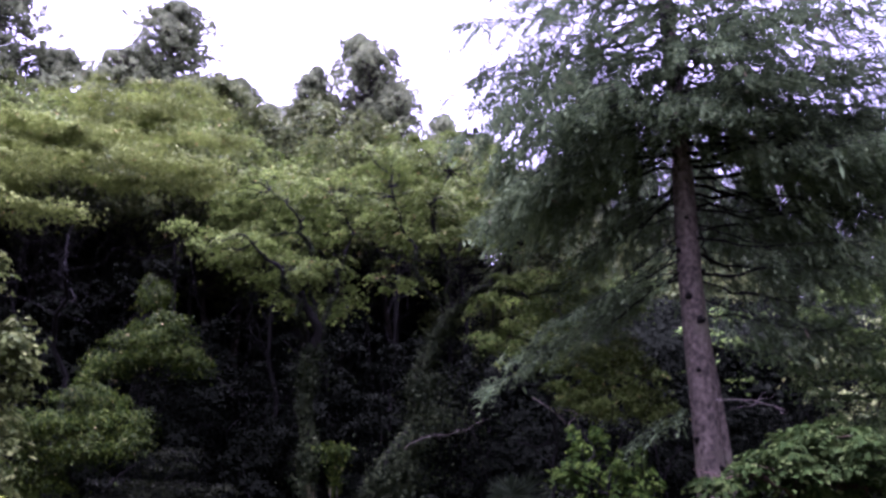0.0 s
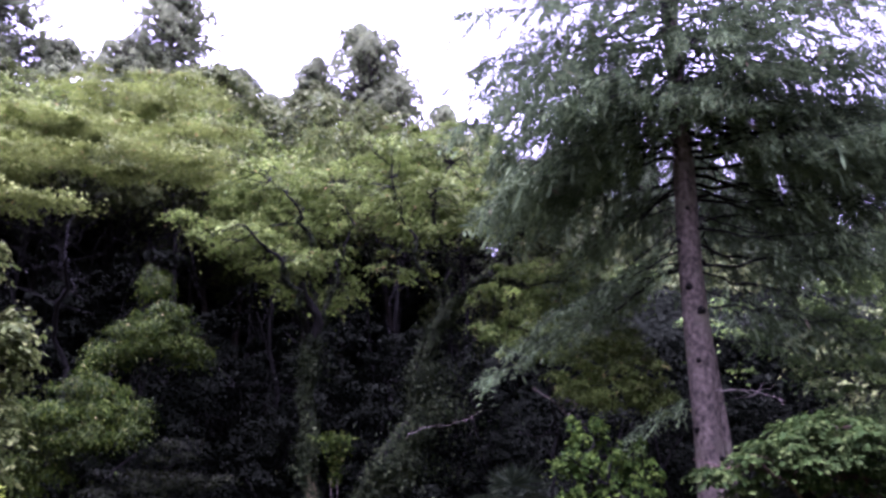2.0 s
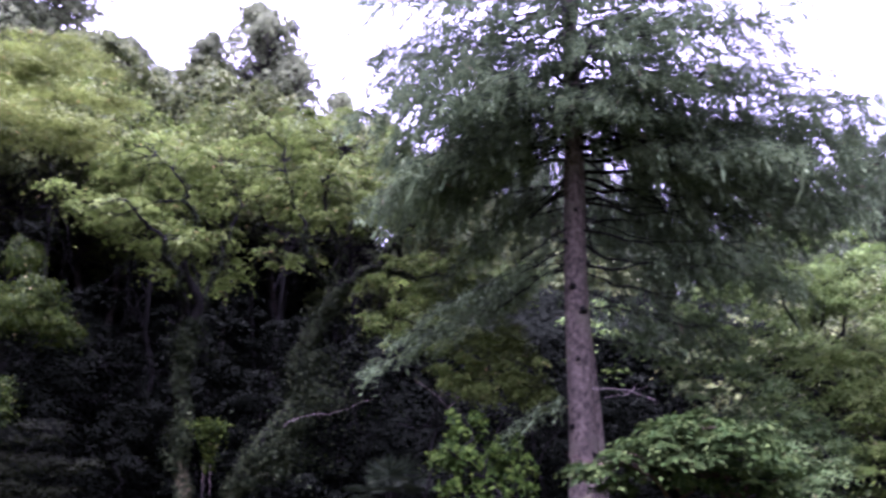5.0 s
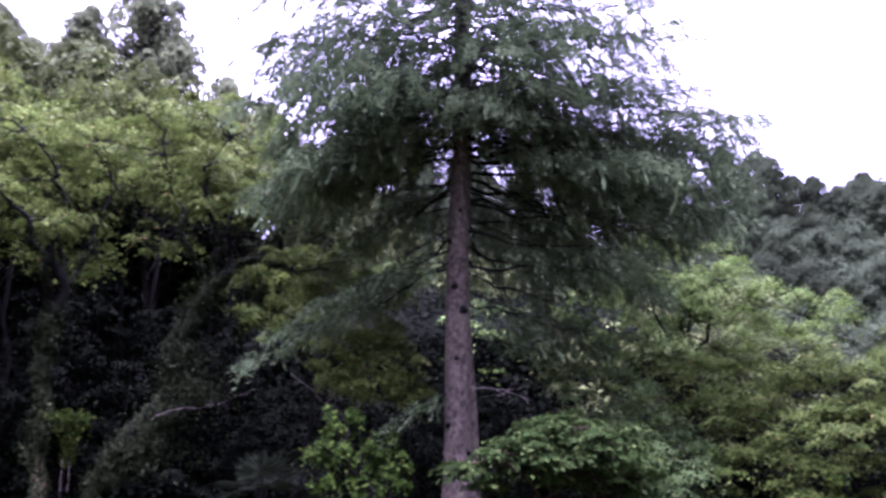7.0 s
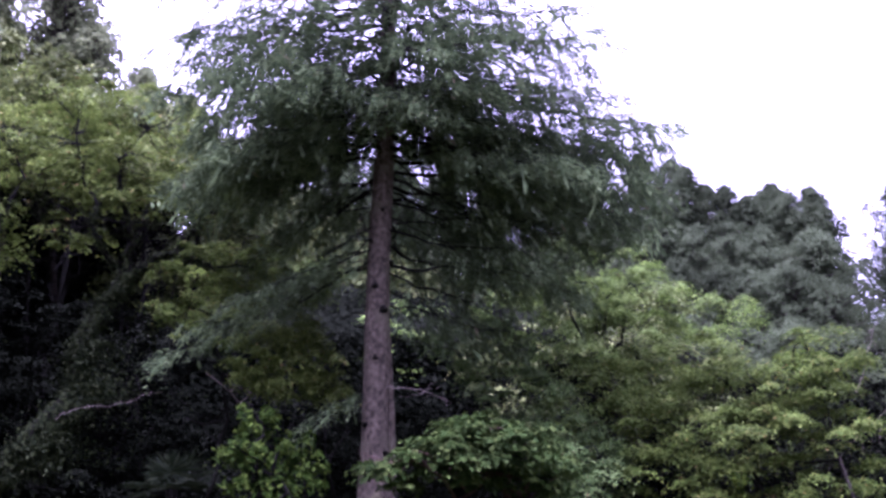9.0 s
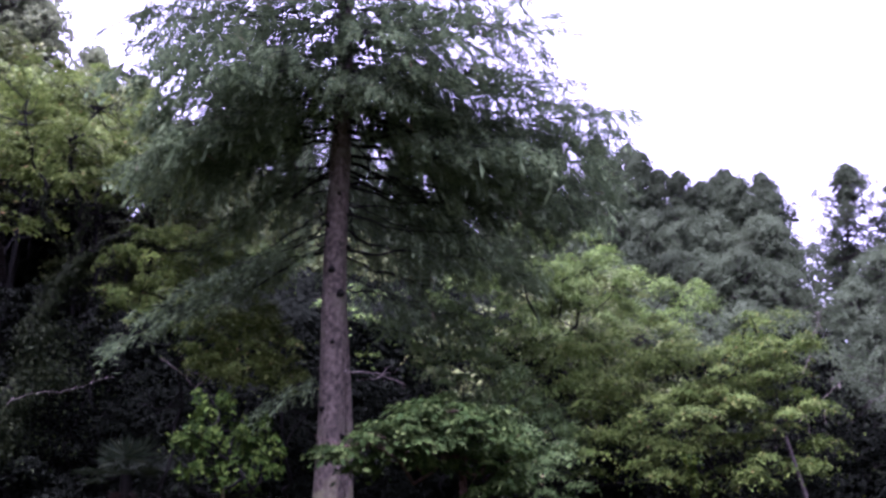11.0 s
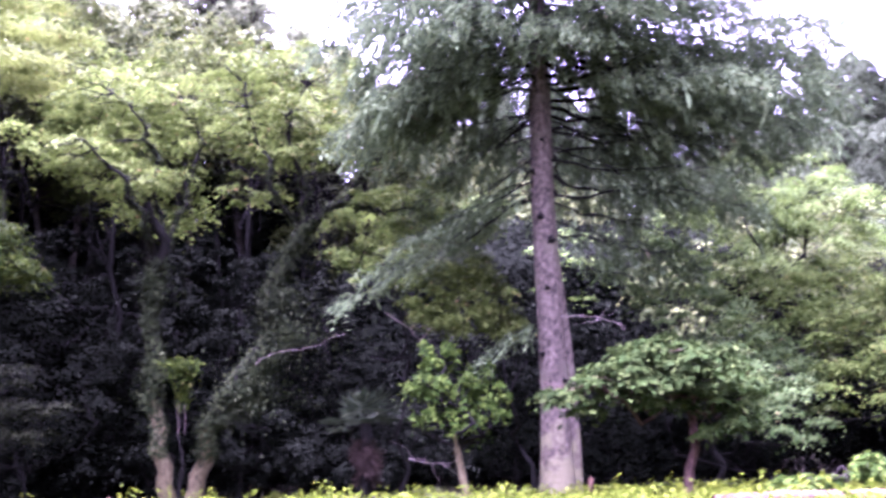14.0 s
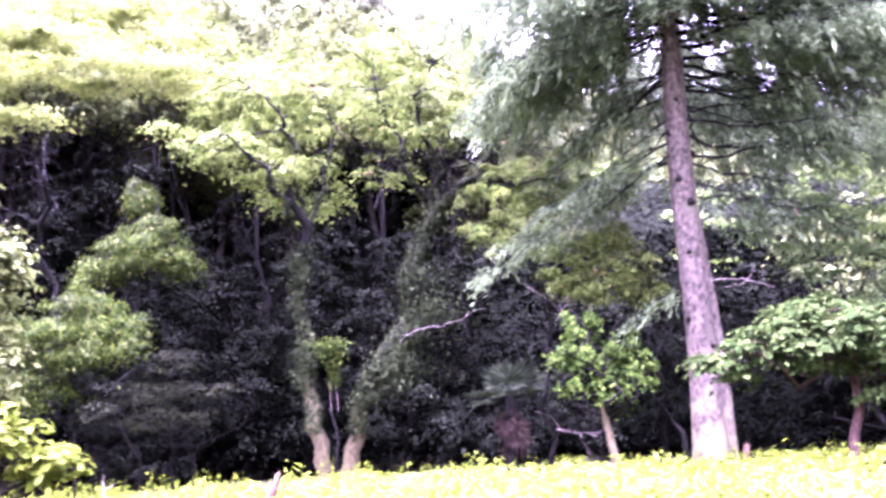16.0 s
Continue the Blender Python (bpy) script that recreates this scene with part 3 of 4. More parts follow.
            (10.4, 140, 2.6, -0.05, 0.2, 0.03, 0.05, 1.0, 1.0), (10.1, 128, 2.4, -0.08, 0.2, 0.03, 0.05, 1.0, 1.1), (10.6, 155, 2.4, -0.05, 0.25, 0.03, 0.05, 1.0, 1.0), (9.8, 108, 2.4, -0.1, 0.2, 0.03, 0.05, 0.9, 1.2), (10.3, 250, 2.4, -0.08, 0.25, 0.03, 0.05, 1.0, 1.1), (10.9, 95, 3.0, -0.05, 0.12, 0.03, 0.05, 0.9, 1.0),
            (10.7, 112, 2.6, -0.1, 0.15, 0.03, 0.06, 0.8, 1.0), (10.4, 96, 2.4, -0.15, 0.15, 0.03, 0.06, 0.8, 1.1), (10.1, 118, 2.2, -0.15, 0.2, 0.03, 0.06, 0.8, 1.1), (10.7, 278, 2.6, -0.1, 0.2, 0.03, 0.06, 0.9, 1.0), (10.3, 292, 2.2, -0.2, 0.2, 0.03, 0.06, 0.8, 1.1), (9.9, 262, 2.0, -0.2, 0.25, 0.03, 0.1, 0.7, 1.2), (11.3, 5, 3.6, -0.02, 0.15, 0.04, 0.06, 1.0, 1.0), (11.0, 40, 3.8, 0.0, 0.15, 0.04, 0.06, 1.0, 1.0), (11.0, 322, 3.8, 0.0, 0.15, 0.04, 0.06, 1.0, 1.0), (11.8, 345, 4.2, 0.0, 0.15, 0.04, 0.06, 1.0, 1.0), (11.7, 60, 4.2, 0.0, 0.12, 0.04, 0.06, 1.0, 1.0),
            # the low bough fanning down to the left, and two small ones beside the foot of the crown
            (6.9, 282, 4.5, -0.36, 0.22, 0.05, 0.2, 1.6, 0.7), (7.2, 276, 3.8, -0.32, 0.24, 0.04, 0.2, 1.3, 0.8), (7.1, 287, 3.2, -0.34, 0.2, 0.04, 0.2, 1.2, 0.8), (4.0, 262, 1.6, -0.05, 0.3, 0.02, 0.2, 1.0, 1.0), (6.4, 100, 3.4, -0.1, 0.12, 0.03, 0.3, 1.0, 1.5)):
        bough(h + rng.uniform(-0.12, 0.12), tn + rng.uniform(-6, 6), le * rng.uniform(0.95, 1.04), rise + rng.uniform(-0.03, 0.03), fall, thick, bare=0.6 * bare, lush=lush, hang=hang, dense=0.9)
    for h, tn, le, rise, fall in ((9.8, 100, 2.6, -1.1, -0.4), (9.2, 112, 3.4, -0.5, -0.1), (8.7, 96, 3.8, -0.42, -0.1), (8.2, 104, 3.0, -0.5, -0.1), (9.0, 286, 2.4, -0.8, -0.3), (9.4, 276, 1.4, -1.4, -0.5), (8.9, 287, 0.7, 0.05, 0.05), (7.9, 275, 2.0, -0.5, 0.2), (6.0, 104, 3.6, -0.22, 0.1), (6.8, 100, 3.8, -0.25, 0.12), (5.3, 95, 2.3, -0.1, 0.08), (7.0, 250, 1.3, -0.2, 0.1)):
        bough(h, tn, le, rise, fall, 0.035, dense=0.4, dead=True)


cedar()


# ---------------------------------------------------------------- twin ivy-clad trees
def twin(base, way_points, radii, limbs, lobes, label, seed, clumps, ivy):
    rng = np.random.default_rng(seed)
    ob = thing("ivy_clad_tree", base, label, "tree", "ivy-clad twin trees")
    pts = [base] + way_points
    path = np.concatenate([bent(pts[i], pts[i + 1], 7, 0.25, rng)[:-1] for i in range(len(pts) - 1)] + [[pts[-1]]])
    rr = np.interp(np.linspace(0, 1, len(path)), np.linspace(0, 1, len(radii)), radii)
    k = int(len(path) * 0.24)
    s = Soup()
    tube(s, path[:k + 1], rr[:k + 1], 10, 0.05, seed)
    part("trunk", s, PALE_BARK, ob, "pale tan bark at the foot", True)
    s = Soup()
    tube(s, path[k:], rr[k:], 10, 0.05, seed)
    part("upper_trunk", s, SHADE_TONED_BARK, ob, shade_smooth=True)
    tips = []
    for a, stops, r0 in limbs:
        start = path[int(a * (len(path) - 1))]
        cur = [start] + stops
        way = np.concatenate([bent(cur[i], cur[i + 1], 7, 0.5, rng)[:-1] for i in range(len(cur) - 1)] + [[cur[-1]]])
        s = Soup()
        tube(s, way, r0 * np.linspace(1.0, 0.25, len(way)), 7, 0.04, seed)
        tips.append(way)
        part("limb", s, SHADE_TONED_BARK, ob, shade_smooth=True)
    eye = np.array((0, 0, EYE))
    centres, outs, _ = clumps_in([(eye + (np.asarray(c) - eye) * 1.045, np.asarray(h) * 1.08) for c, h in lobes], int(2.1 * clumps), rng, 0.3)
    s = Soup()
    spine = np.concatenate([w[4:] for w in tips])
    for c in centres:
        near = spine[np.argmin(np.linalg.norm(spine - c, axis=1))]
        if np.linalg.norm(near - c) < 1.6:
            tube(s, bent(near, c, 6, 0.6, rng), np.linspace(0.018, 0.006, 6), 4)
    tagged(part("twig_work", s, SHADE_TONED_BARK, ob), kind="stuff")
    s = Soup()
    leafy(s, centres, outs, 115, 0.38, 0.105, rng, 0.55, 0.9, 0.5)
    part("crown", s, TWIN_LEAF, ob, "yellowish olive-green leaves in loose tiers")
    # ivy coat
    s = Soup()
    for lo, hi, count, fat, to_right in ivy:
        u = rng.uniform(lo, hi, count)
        c = np.stack([np.interp(u, np.linspace(0, 1, len(path)), path[:, i]) for i in range(3)], -1)
        r = np.interp(u, np.linspace(0, 1, len(path)), rr)
        out = rng.normal(0, 1, (count, 3))
        out[:, 2] *= 0.3
        out[:, 0] += to_right
        out = unit(out)
        tuft = 0.35 + 1.3 * np.clip(np.sin(u * 61 + 3 * out[:, 0] + seed) * np.sin(u * 37 + 2 * out[:, 1]), 0, 1)
        far = r * 1.02 + np.abs(rng.normal(0, fat, count)) * tuft
        le = rng.uniform(0.055, 0.11, count)
        add_leaves(s, c + out * far[:, None], unit(out + rng.normal(0, 0.4, (count, 3)) + np.array((0, 0, 0.4))), rng.normal(0, 0.5, (count, 3)) - np.array((0, 0, 1)), le, le * 0.8)
    for way in tips:
        count = 420
        at = rng.uniform(0, 0.6, count) * (len(way) - 1)
        c = np.stack([np.interp(at, np.arange(len(way)), way[:, i]) for i in range(3)], -1)
        out = unit(rng.normal(0, 1, (count, 3)))
        le = rng.uniform(0.06, 0.12, count)
        add_leaves(s, c + out * rng.uniform(0.05, 0.14, count)[:, None], unit(out + np.array((0, 0, 0.4))), rng.normal(0, 0.5, (count, 3)) - np.array((0, 0, 1)), le, le * 0.8)
    part("ivy", s, IVY_LEAF, ob, "dark green ivy coat, deepened for the shade")
    return ob


D = 22.0
twin(on_ground(-7.6, D), [spot(-8.4, 4, D), spot(-8.9, 9, D), spot(-8.9, 12, D), spot(-8.3, 14.5, D - 0.3), spot(-9.6, 17, D - 0.6)],
     [0.2, 0.17, 0.165, 0.15, 0.12, 0.09],
     [(0.62, [spot(-9.6, 16.5, D - 1), spot(-11.0, 18.5, D - 1.4), spot(-13.5, 20.5, D - 1.8)], 0.09),
      (0.85, [spot(-9.0, 18.5, D), spot(-9.8, 21.5, D - 0.5), spot(-12, 23.5, D - 0.8)], 0.07),
      (0.7, [spot(-7.5, 16.5, D), spot(-6.5, 20, D + 0.6), spot(-7, 23.5, D + 0.8)], 0.07)],
     [(spot(-15.0, 20.0, 20.4), (1.3, 1.0, 0.5)), (spot(-11.8, 18.6, 20.2), (1.3, 1.1, 0.55)), (spot(-12.0, 22.6, 21.3), (1.5, 1.3, 0.8)),
      (spot(-8.0, 22.6, 22.3), (1.4, 1.4, 0.9)), (spot(-9.0, 18.6, 21.6), (1.2, 1.2, 0.7)), (spot(-8.4, 16.0, 22.4), (1.2, 1.1, 0.4)), (spot(-12.0, 17.2, 20.6), (0.8, 0.8, 0.3))],
     "slender ivy-clad tree leaning beside its twin", 21, 74, [(0.12, 0.62, 4200, 0.06, 0), (0.22, 0.34, 700, 0.2, -1.0), (0.52, 0.72, 900, 0.3, 0)])
twin(on_ground(-6.2, D + 0.4), [spot(-5.3, 2.4, D + 0.3), spot(-3.6, 6.0, D), spot(-1.6, 11.5, D), spot(-0.2, 14.4, D), spot(0.9, 15.8, D - 0.1)],
     [0.21, 0.19, 0.19, 0.18, 0.16, 0.13],
     [(0.8, [spot(-1.2, 17.6, D - 0.4), spot(-2.0, 20.5, D - 0.6), spot(-3.5, 24.0, D - 0.5)], 0.09),
      (0.97, [spot(0.9, 18.2, D - 0.2), spot(-0.6, 22.0, D), spot(0.8, 25.0, D + 0.4)], 0.1),
      (0.99, [spot(3.0, 17.3, D - 0.4), spot(4.4, 18.9, D - 0.6), spot(6.0, 20.7, D - 0.8), spot(6.4, 23.5, D - 0.6)], 0.12),
      (0.99, [spot(4.0, 17.4, D - 0.6), spot(6.0, 16.6, D - 1.0), spot(8.5, 17.0, D - 1.2)], 0.05)],
     [(spot(-3.6, 25.4, 21.8), (1.5, 1.3, 0.9)), (spot(0.6, 25.0, 22.0), (1.7, 1.4, 0.9)), (spot(-1.6, 21.4, 21.2), (1.5, 1.2, 0.8)),
      (spot(1.2, 20.6, 21.0), (1.4, 1.1, 0.6)), (spot(4.6, 22.2, 21.6), (1.5, 1.3, 0.9)), (spot(5.2, 16.6, 22.2), (1.9, 1.2, 0.7)),
      (spot(7.0, 13.4, 23.0), (1.5, 1.2, 0.8)), (spot(-4.2, 18.2, 22.0), (1.3, 1.1, 0.7)), (spot(0.8, 23, 20.6), (1.2, 1.0, 0.5)), (spot(-5.4, 22.4, 20.8), (1.2, 1.0, 0.5))],
     "leaning ivy-clad tree with a forked winding crown", 22, 92, [(0.14, 1.0, 6500, 0.1, 0), (0.25, 0.62, 6500, 0.5, 1.6), (0.3, 0.52, 4500, 0.9, 2.5)])


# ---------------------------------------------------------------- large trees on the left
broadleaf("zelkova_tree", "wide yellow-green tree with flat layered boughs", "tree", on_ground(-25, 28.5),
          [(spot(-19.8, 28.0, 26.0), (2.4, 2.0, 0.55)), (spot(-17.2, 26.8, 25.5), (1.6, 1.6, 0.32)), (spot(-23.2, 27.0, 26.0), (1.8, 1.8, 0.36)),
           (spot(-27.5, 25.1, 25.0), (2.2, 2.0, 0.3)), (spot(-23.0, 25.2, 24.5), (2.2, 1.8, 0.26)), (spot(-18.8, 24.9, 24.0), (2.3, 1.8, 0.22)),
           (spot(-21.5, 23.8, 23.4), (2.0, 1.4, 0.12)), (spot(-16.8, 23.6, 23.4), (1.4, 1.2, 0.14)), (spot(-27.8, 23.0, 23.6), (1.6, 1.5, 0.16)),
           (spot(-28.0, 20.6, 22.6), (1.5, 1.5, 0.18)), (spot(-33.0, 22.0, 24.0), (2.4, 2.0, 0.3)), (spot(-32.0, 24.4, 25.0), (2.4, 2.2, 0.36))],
          ZELKOVA_LEAF, SHADE_TONED_BARK, 0.09, 235, 240, 0.6, 0.1, 31, flat=0.16, up=1.0, twigs=8, limb_r=0.16, fork_at=0.75, inner=0.3)

# vine-draped mounds and the pale shrub
broadleaf("vine_draped_tree", "small tree smothered in green hanging vines", "shrub", on_ground(-18.5, 20.0),
          [(spot(-18.9, 16.2, 20.0), (0.36, 0.45, 0.45)), (spot(-18.6, 14.2, 19.7), (0.7, 0.7, 0.26)), (spot(-18.8, 13.2, 19.5), (1.0, 0.8, 0.22)), (spot(-19.0, 12.3, 19.4), (1.25, 0.7, 0.18)), (spot(-21.2, 11.6, 19.6), (0.5, 0.6, 0.22)), (spot(-16.2, 12.2, 19.5), (0.35, 0.4, 0.25)), (spot(-22.4, 10.6, 19.4), (0.4, 0.5, 0.2))],
          VINE_LEAF, SHADE_TONED_BARK, 0.028, 150, 130, 0.25, 0.065, 41, fork_at=0.85, flat=0.9, up=0.4, droop=2.0, twigs=8, inner=0.2)
broadleaf("vine_draped_shrub", "low mound of shrub under layered vine leaves", "shrub", on_ground(-22.3, 18.0),
          [(spot(-22.0, 9.6, 18.0), (0.75, 0.8, 0.22)), (spot(-21.2, 8.2, 17.8), (0.95, 0.7, 0.2)), (spot(-20.9, 6.9, 17.7), (0.95, 0.7, 0.18)), (spot(-24.0, 8.0, 17.6), (0.9, 0.8, 0.25)), (spot(-26.8, 7.6, 17.4), (0.8, 0.8, 0.35)), (spot(-24.0, 6.4, 17.5), (1.0, 0.7, 0.2)), (spot(-25.2, 4.6, 17.6), (1.0, 0.7, 0.4))],
          VINE_LEAF, SHADE_TONED_BARK, 0.025, 200, 130, 0.26, 0.065, 42, fork_at=0.85, flat=0.9, up=0.45, droop=2.0, twigs=8, inner=0.2)
broadleaf("shrub", "tall shrub with pale glossy green leaves", "shrub", on_ground(-27.6, 14.5),
          [(spot(-26.4, 12.6, 14.5), (0.42, 0.45, 0.42)), (spot(-27.4, 10.6, 14.5), (0.6, 0.5, 0.5)), (spot(-28.9, 16.4, 14.8), (0.35, 0.4, 0.35)), (spot(-29.3, 12.0, 14.6), (0.7, 0.6, 0.5)), (spot(-27.6, 8.0, 14.6), (0.5, 0.5, 0.5)), (spot(-26.9, 5.6, 14.5), (0.5, 0.5, 0.45))],
          PALE_LEAF, SHADE_TONED_BARK, 0.035, 90, 45, 0.3, 0.13, 43, droop=0.4, twigs=20)
broadleaf("shrub", "flat-branched shrub with leaf colour darkened for the shade", "shrub", on_ground(-17.0, 21.0),
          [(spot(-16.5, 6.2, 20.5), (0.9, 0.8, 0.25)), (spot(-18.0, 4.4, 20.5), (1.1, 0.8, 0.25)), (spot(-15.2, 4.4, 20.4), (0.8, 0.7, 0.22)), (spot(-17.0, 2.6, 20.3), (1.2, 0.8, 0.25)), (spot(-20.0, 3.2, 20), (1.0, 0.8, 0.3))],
          SHADE_DIMMED_LEAF, SHADE_TONED_BARK, 0.025, 60, 90, 0.36, 0.075, 44, fork_at=0.6, flat=0.4, twigs=20)

# ---------------------------------------------------------------- trees and shrubs on the right
broadleaf("young_tree", "young tree with upright yellow-green leafy crown", "tree", on_ground(10.85, 18.0),
          [(spot(10.2, 5.4, 18.0), (0.6, 0.6, 0.75)), (spot(8.3, 5.4, 18.0), (0.32, 0.4, 0.42)), (spot(12.4, 4.2, 18.0), (0.45, 0.45, 0.45)), (spot(8.6, 8.0, 18.0), (0.1, 0.14, 0.42)), (spot(10.0, 7.8, 18.0), (0.12, 0.16, 0.4)), (spot(7.4, 5.0, 18.0), (0.3, 0.3, 0.1)), (spot(7.8, 3.0, 18.0), (0.35, 0.3, 0.1)), (spot(13.2, 3.4, 18.0), (0.3, 0.3, 0.12)), (spot(11.6, 7.0, 18.1), (0.22, 0.22, 0.4)), (spot(12.6, 5.8, 18.0), (0.2, 0.25, 0.3)), (spot(10.8, 2.8, 18.0), (0.6, 0.5, 0.4)), (spot(9.0, 3.6, 17.9), (0.4, 0.4, 0.3))],
          YOUNG_LEAF, PALE_BARK, 0.085, 125, 34, 0.16, 0.11, 51, limb_bark=SHADE_TONED_BARK, flat=1.2, up=0.3, twigs=40, inner=0.25, fork=0.9, stem_bend=0.08, fork_at=0.7, droop=-0.6)
broadleaf("broad_leaved_tree", "small spreading tree with large fresh green leaves", "tree", on_ground(24.4, 16.5),
          [(spot(23.6, 6.6, 16.4), (0.95, 0.8, 0.42)), (spot(21.2, 5.2, 16.2), (0.9, 0.8, 0.5)), (spot(18.6, 4.3, 16.0), (0.7, 0.6, 0.34)), (spot(16.2, 4.2, 15.9), (0.4, 0.4, 0.2)), (spot(26.4, 5.4, 16.4), (0.8, 0.8, 0.5)), (spot(28.2, 3.8, 16.6), (0.45, 0.5, 0.5)), (spot(26.6, 2.6, 16.6), (0.6, 0.5, 0.5)), (spot(23.4, 4.6, 15.9), (0.9, 0.6, 0.4))],
          BROAD_LEAF, RED_BARK, 0.09, 150, 80, 0.28, 0.12, 52, flat=0.45, up=0.8, slim=0.55, droop=0.5, twigs=20, fork=-0.5, stem_bend=0.25, fork_at=0.98)
broadleaf("maple_tree", "dense rounded maple with small olive-green leaves", "tree", on_ground(41.0, 21.5),
          [(spot(44.2, 10.4, 21.5), (1.3, 1.2, 0.6)), (spot(40.5, 9.0, 21.0), (1.5, 1.2, 0.8)), (spot(36.8, 10.6, 21.6), (1.5, 1.3, 0.9)), (spot(44.8, 6.8, 21.0), (1.4, 1.2, 0.7)), (spot(40.4, 5.6, 20.4), (1.6, 1.2, 0.7)), (spot(36.2, 6.8, 20.8), (1.4, 1.2, 0.8)), (spot(45.0, 4.0, 21.2), (0.9, 0.9, 0.6)), (spot(35.0, 4.0, 20.6), (1.4, 1.1, 0.6)), (spot(38.8, 3.2, 20.4), (1.2, 1.0, 0.5)), (spot(42.5, 3.2, 20.8), (1.0, 0.9, 0.5)), (spot(34.4, 9.6, 22.0), (1.5, 1.2, 0.8)), (spot(38.6, 7.6, 21.6), (1.5, 1.2, 0.8)), (spot(42.6, 8.8, 21.8), (1.2, 1.0, 0.7))],
          MAPLE_LEAF, SHADE_TONED_BARK, 0.1, 190, 250, 0.46, 0.085, 53, flat=0.5, up=0.9, droop=0.6, twigs=60, inner=0.75)
broadleaf("broad_leaved_tree", "tall fresh green tree with layered leafy boughs", "tree", on_ground(32.5, 25.5),
          [(spot(32.8, 16.6, 25.5), (1.5, 1.4, 0.8)), (spot(30.2, 17.8, 25.4), (0.7, 0.8, 0.5)), (spot(34.6, 14.4, 25.0), (1.3, 1.2, 0.7)), (spot(30.0, 14.8, 24.6), (1.6, 1.3, 0.8)), (spot(26.6, 14.0, 24.4), (1.4, 1.2, 0.7)), (spot(38.8, 13.2, 25.5), (1.5, 1.2, 0.6)), (spot(32.4, 11.6, 24.0), (1.8, 1.3, 1.0)), (spot(28.4, 11.2, 24.0), (1.6, 1.3, 1.0)), (spot(30.5, 8.4, 23.6), (1.8, 1.3, 0.9)), (spot(33, 6, 23.5), (1.6, 1.3, 0.9))],
          FRESH_LEAF, DARK_BARK, 0.2, 150, 250, 0.5, 0.095, 54, limb_r=0.28, limb_bark=SHADE_TONED_BARK, fork_at=0.8, flat=0.65, up=0.65, droop=0.7, twigs=50, inner=0.7)
broadleaf("shrub", "leafy green shrub hanging over in the shade", "shrub", on_ground(25.5, 21.5),
          [(spot(24.5, 11.6, 22.0), (1.3, 1.1, 0.9)), (spot(22.4, 13.0, 22.6), (1.2, 1.0, 0.7)), (spot(26.0, 8.8, 21.5), (1.5, 1.0, 0.8)), (spot(28.5, 6.6, 21), (1.2, 1.0, 0.7)), (spot(30.2, 5.0, 19.5), (1.1, 0.9, 0.7)), (spot(31, 2.6, 19.5), (1.0, 0.9, 0.6))],
          DROOP_LEAF, SHADE_TONED_BARK, 0.08, 85, 190, 0.46, 0.085, 55, flat=0.5, droop=1.0, twigs=20)
broadleaf("slim_tree", "slim tree with yellowish and rusty hanging leaves", "tree", on_ground(6.5, 22.3),
          [(spot(5.0, 17.0, 21.6), (1.0, 0.9, 0.5)), (spot(7.8, 15.6, 21.4), (1.0, 0.9, 0.5)), (spot(3.8, 14.0, 21.6), (0.8, 0.8, 0.4)), (spot(6.4, 12.8, 21.2), (1.0, 0.8, 0.5)), (spot(8.6, 11.2, 21.2), (0.8, 0.7, 0.4)), (spot(9.6, 17.6, 22.4), (1.0, 0.9, 0.6)), (spot(11.5, 15.6, 22.8), (1.0, 0.9, 0.6))],
          MAPLE_LEAF, SHADE_TONED_BARK, 0.045, 130, 110, 0.32, 0.09, 57, flat=0.5, droop=0.6, twigs=20)
broadleaf("shrub", "yellowish shrub behind the young tree", "shrub", on_ground(15.2, 20.6),
          [(spot(10.4, 11.8, 20.3), (0.9, 0.7, 0.5)), (spot(12.9, 11.0, 20.4), (0.8, 0.7, 0.5)), (spot(11.8, 12.8, 20.6), (0.6, 0.6, 0.35)), (spot(9.4, 9.8, 20.3), (0.55, 0.6, 0.35)), (spot(13.6, 9.0, 20.5), (0.6, 0.6, 0.45)), (spot(11.4, 9.6, 20.3), (0.7, 0.6, 0.35))],
          TWIN_LEAF, SHADE_TONED_BARK, 0.05, 120, 90, 0.3, 0.085, 56, twigs=12, flat=0.7, droop=0.4)


# ---------------------------------------------------------------- woods of the slope
def conifer(base, height, radius, seed, label, clumps=230, per=62, blunt=1.9, leaf=SUGI_LEAF, tuft=0.46, spray=0.19, deep=12.0):
    rng = np.random.default_rng(seed)
    ob = thing("conifer_tree", base, label, "tree", "conifers of the slope")
    s = Soup()
    top = np.asarray(base) + np.array((rng.normal(0, 0.3), rng.normal(0, 0.3), height))
    stem = bent(base, top, 12, 0.12, rng)
    tube(s, stem, np.linspace(0.26, 0.02, 12) * min(1, height / 20), 7)
    part("trunk", s, DARK_BARK, ob, shade_smooth=True)
    f = 1 - np.minimum(rng.uniform(0.01, 1, clumps) ** 1.2 * deep / height, 0.8)
    hgt = f
    ang = rng.uniform(0, 2 * pi, clumps)
    prof = radius * (1.02 - np.exp(-(1 - f) * height / blunt)) * (0.85 + 0.3 * np.sin(3 * ang + seed) * np.sin(1.7 * height * hgt + seed))
    rad = prof * rng.uniform(0.02, 1.0, clumps) ** 0.6
    ax = np.stack([np.interp(hgt, np.linspace(0, 1, 12), stem[:, i]) for i in range(3)], -1)
    out = np.stack([np.sin(ang), np.cos(ang), np.full(clumps, 0.1)], -1)
    c = ax + out * rad[:, None]
    s = Soup()
    for i in range(0, clumps, 2):
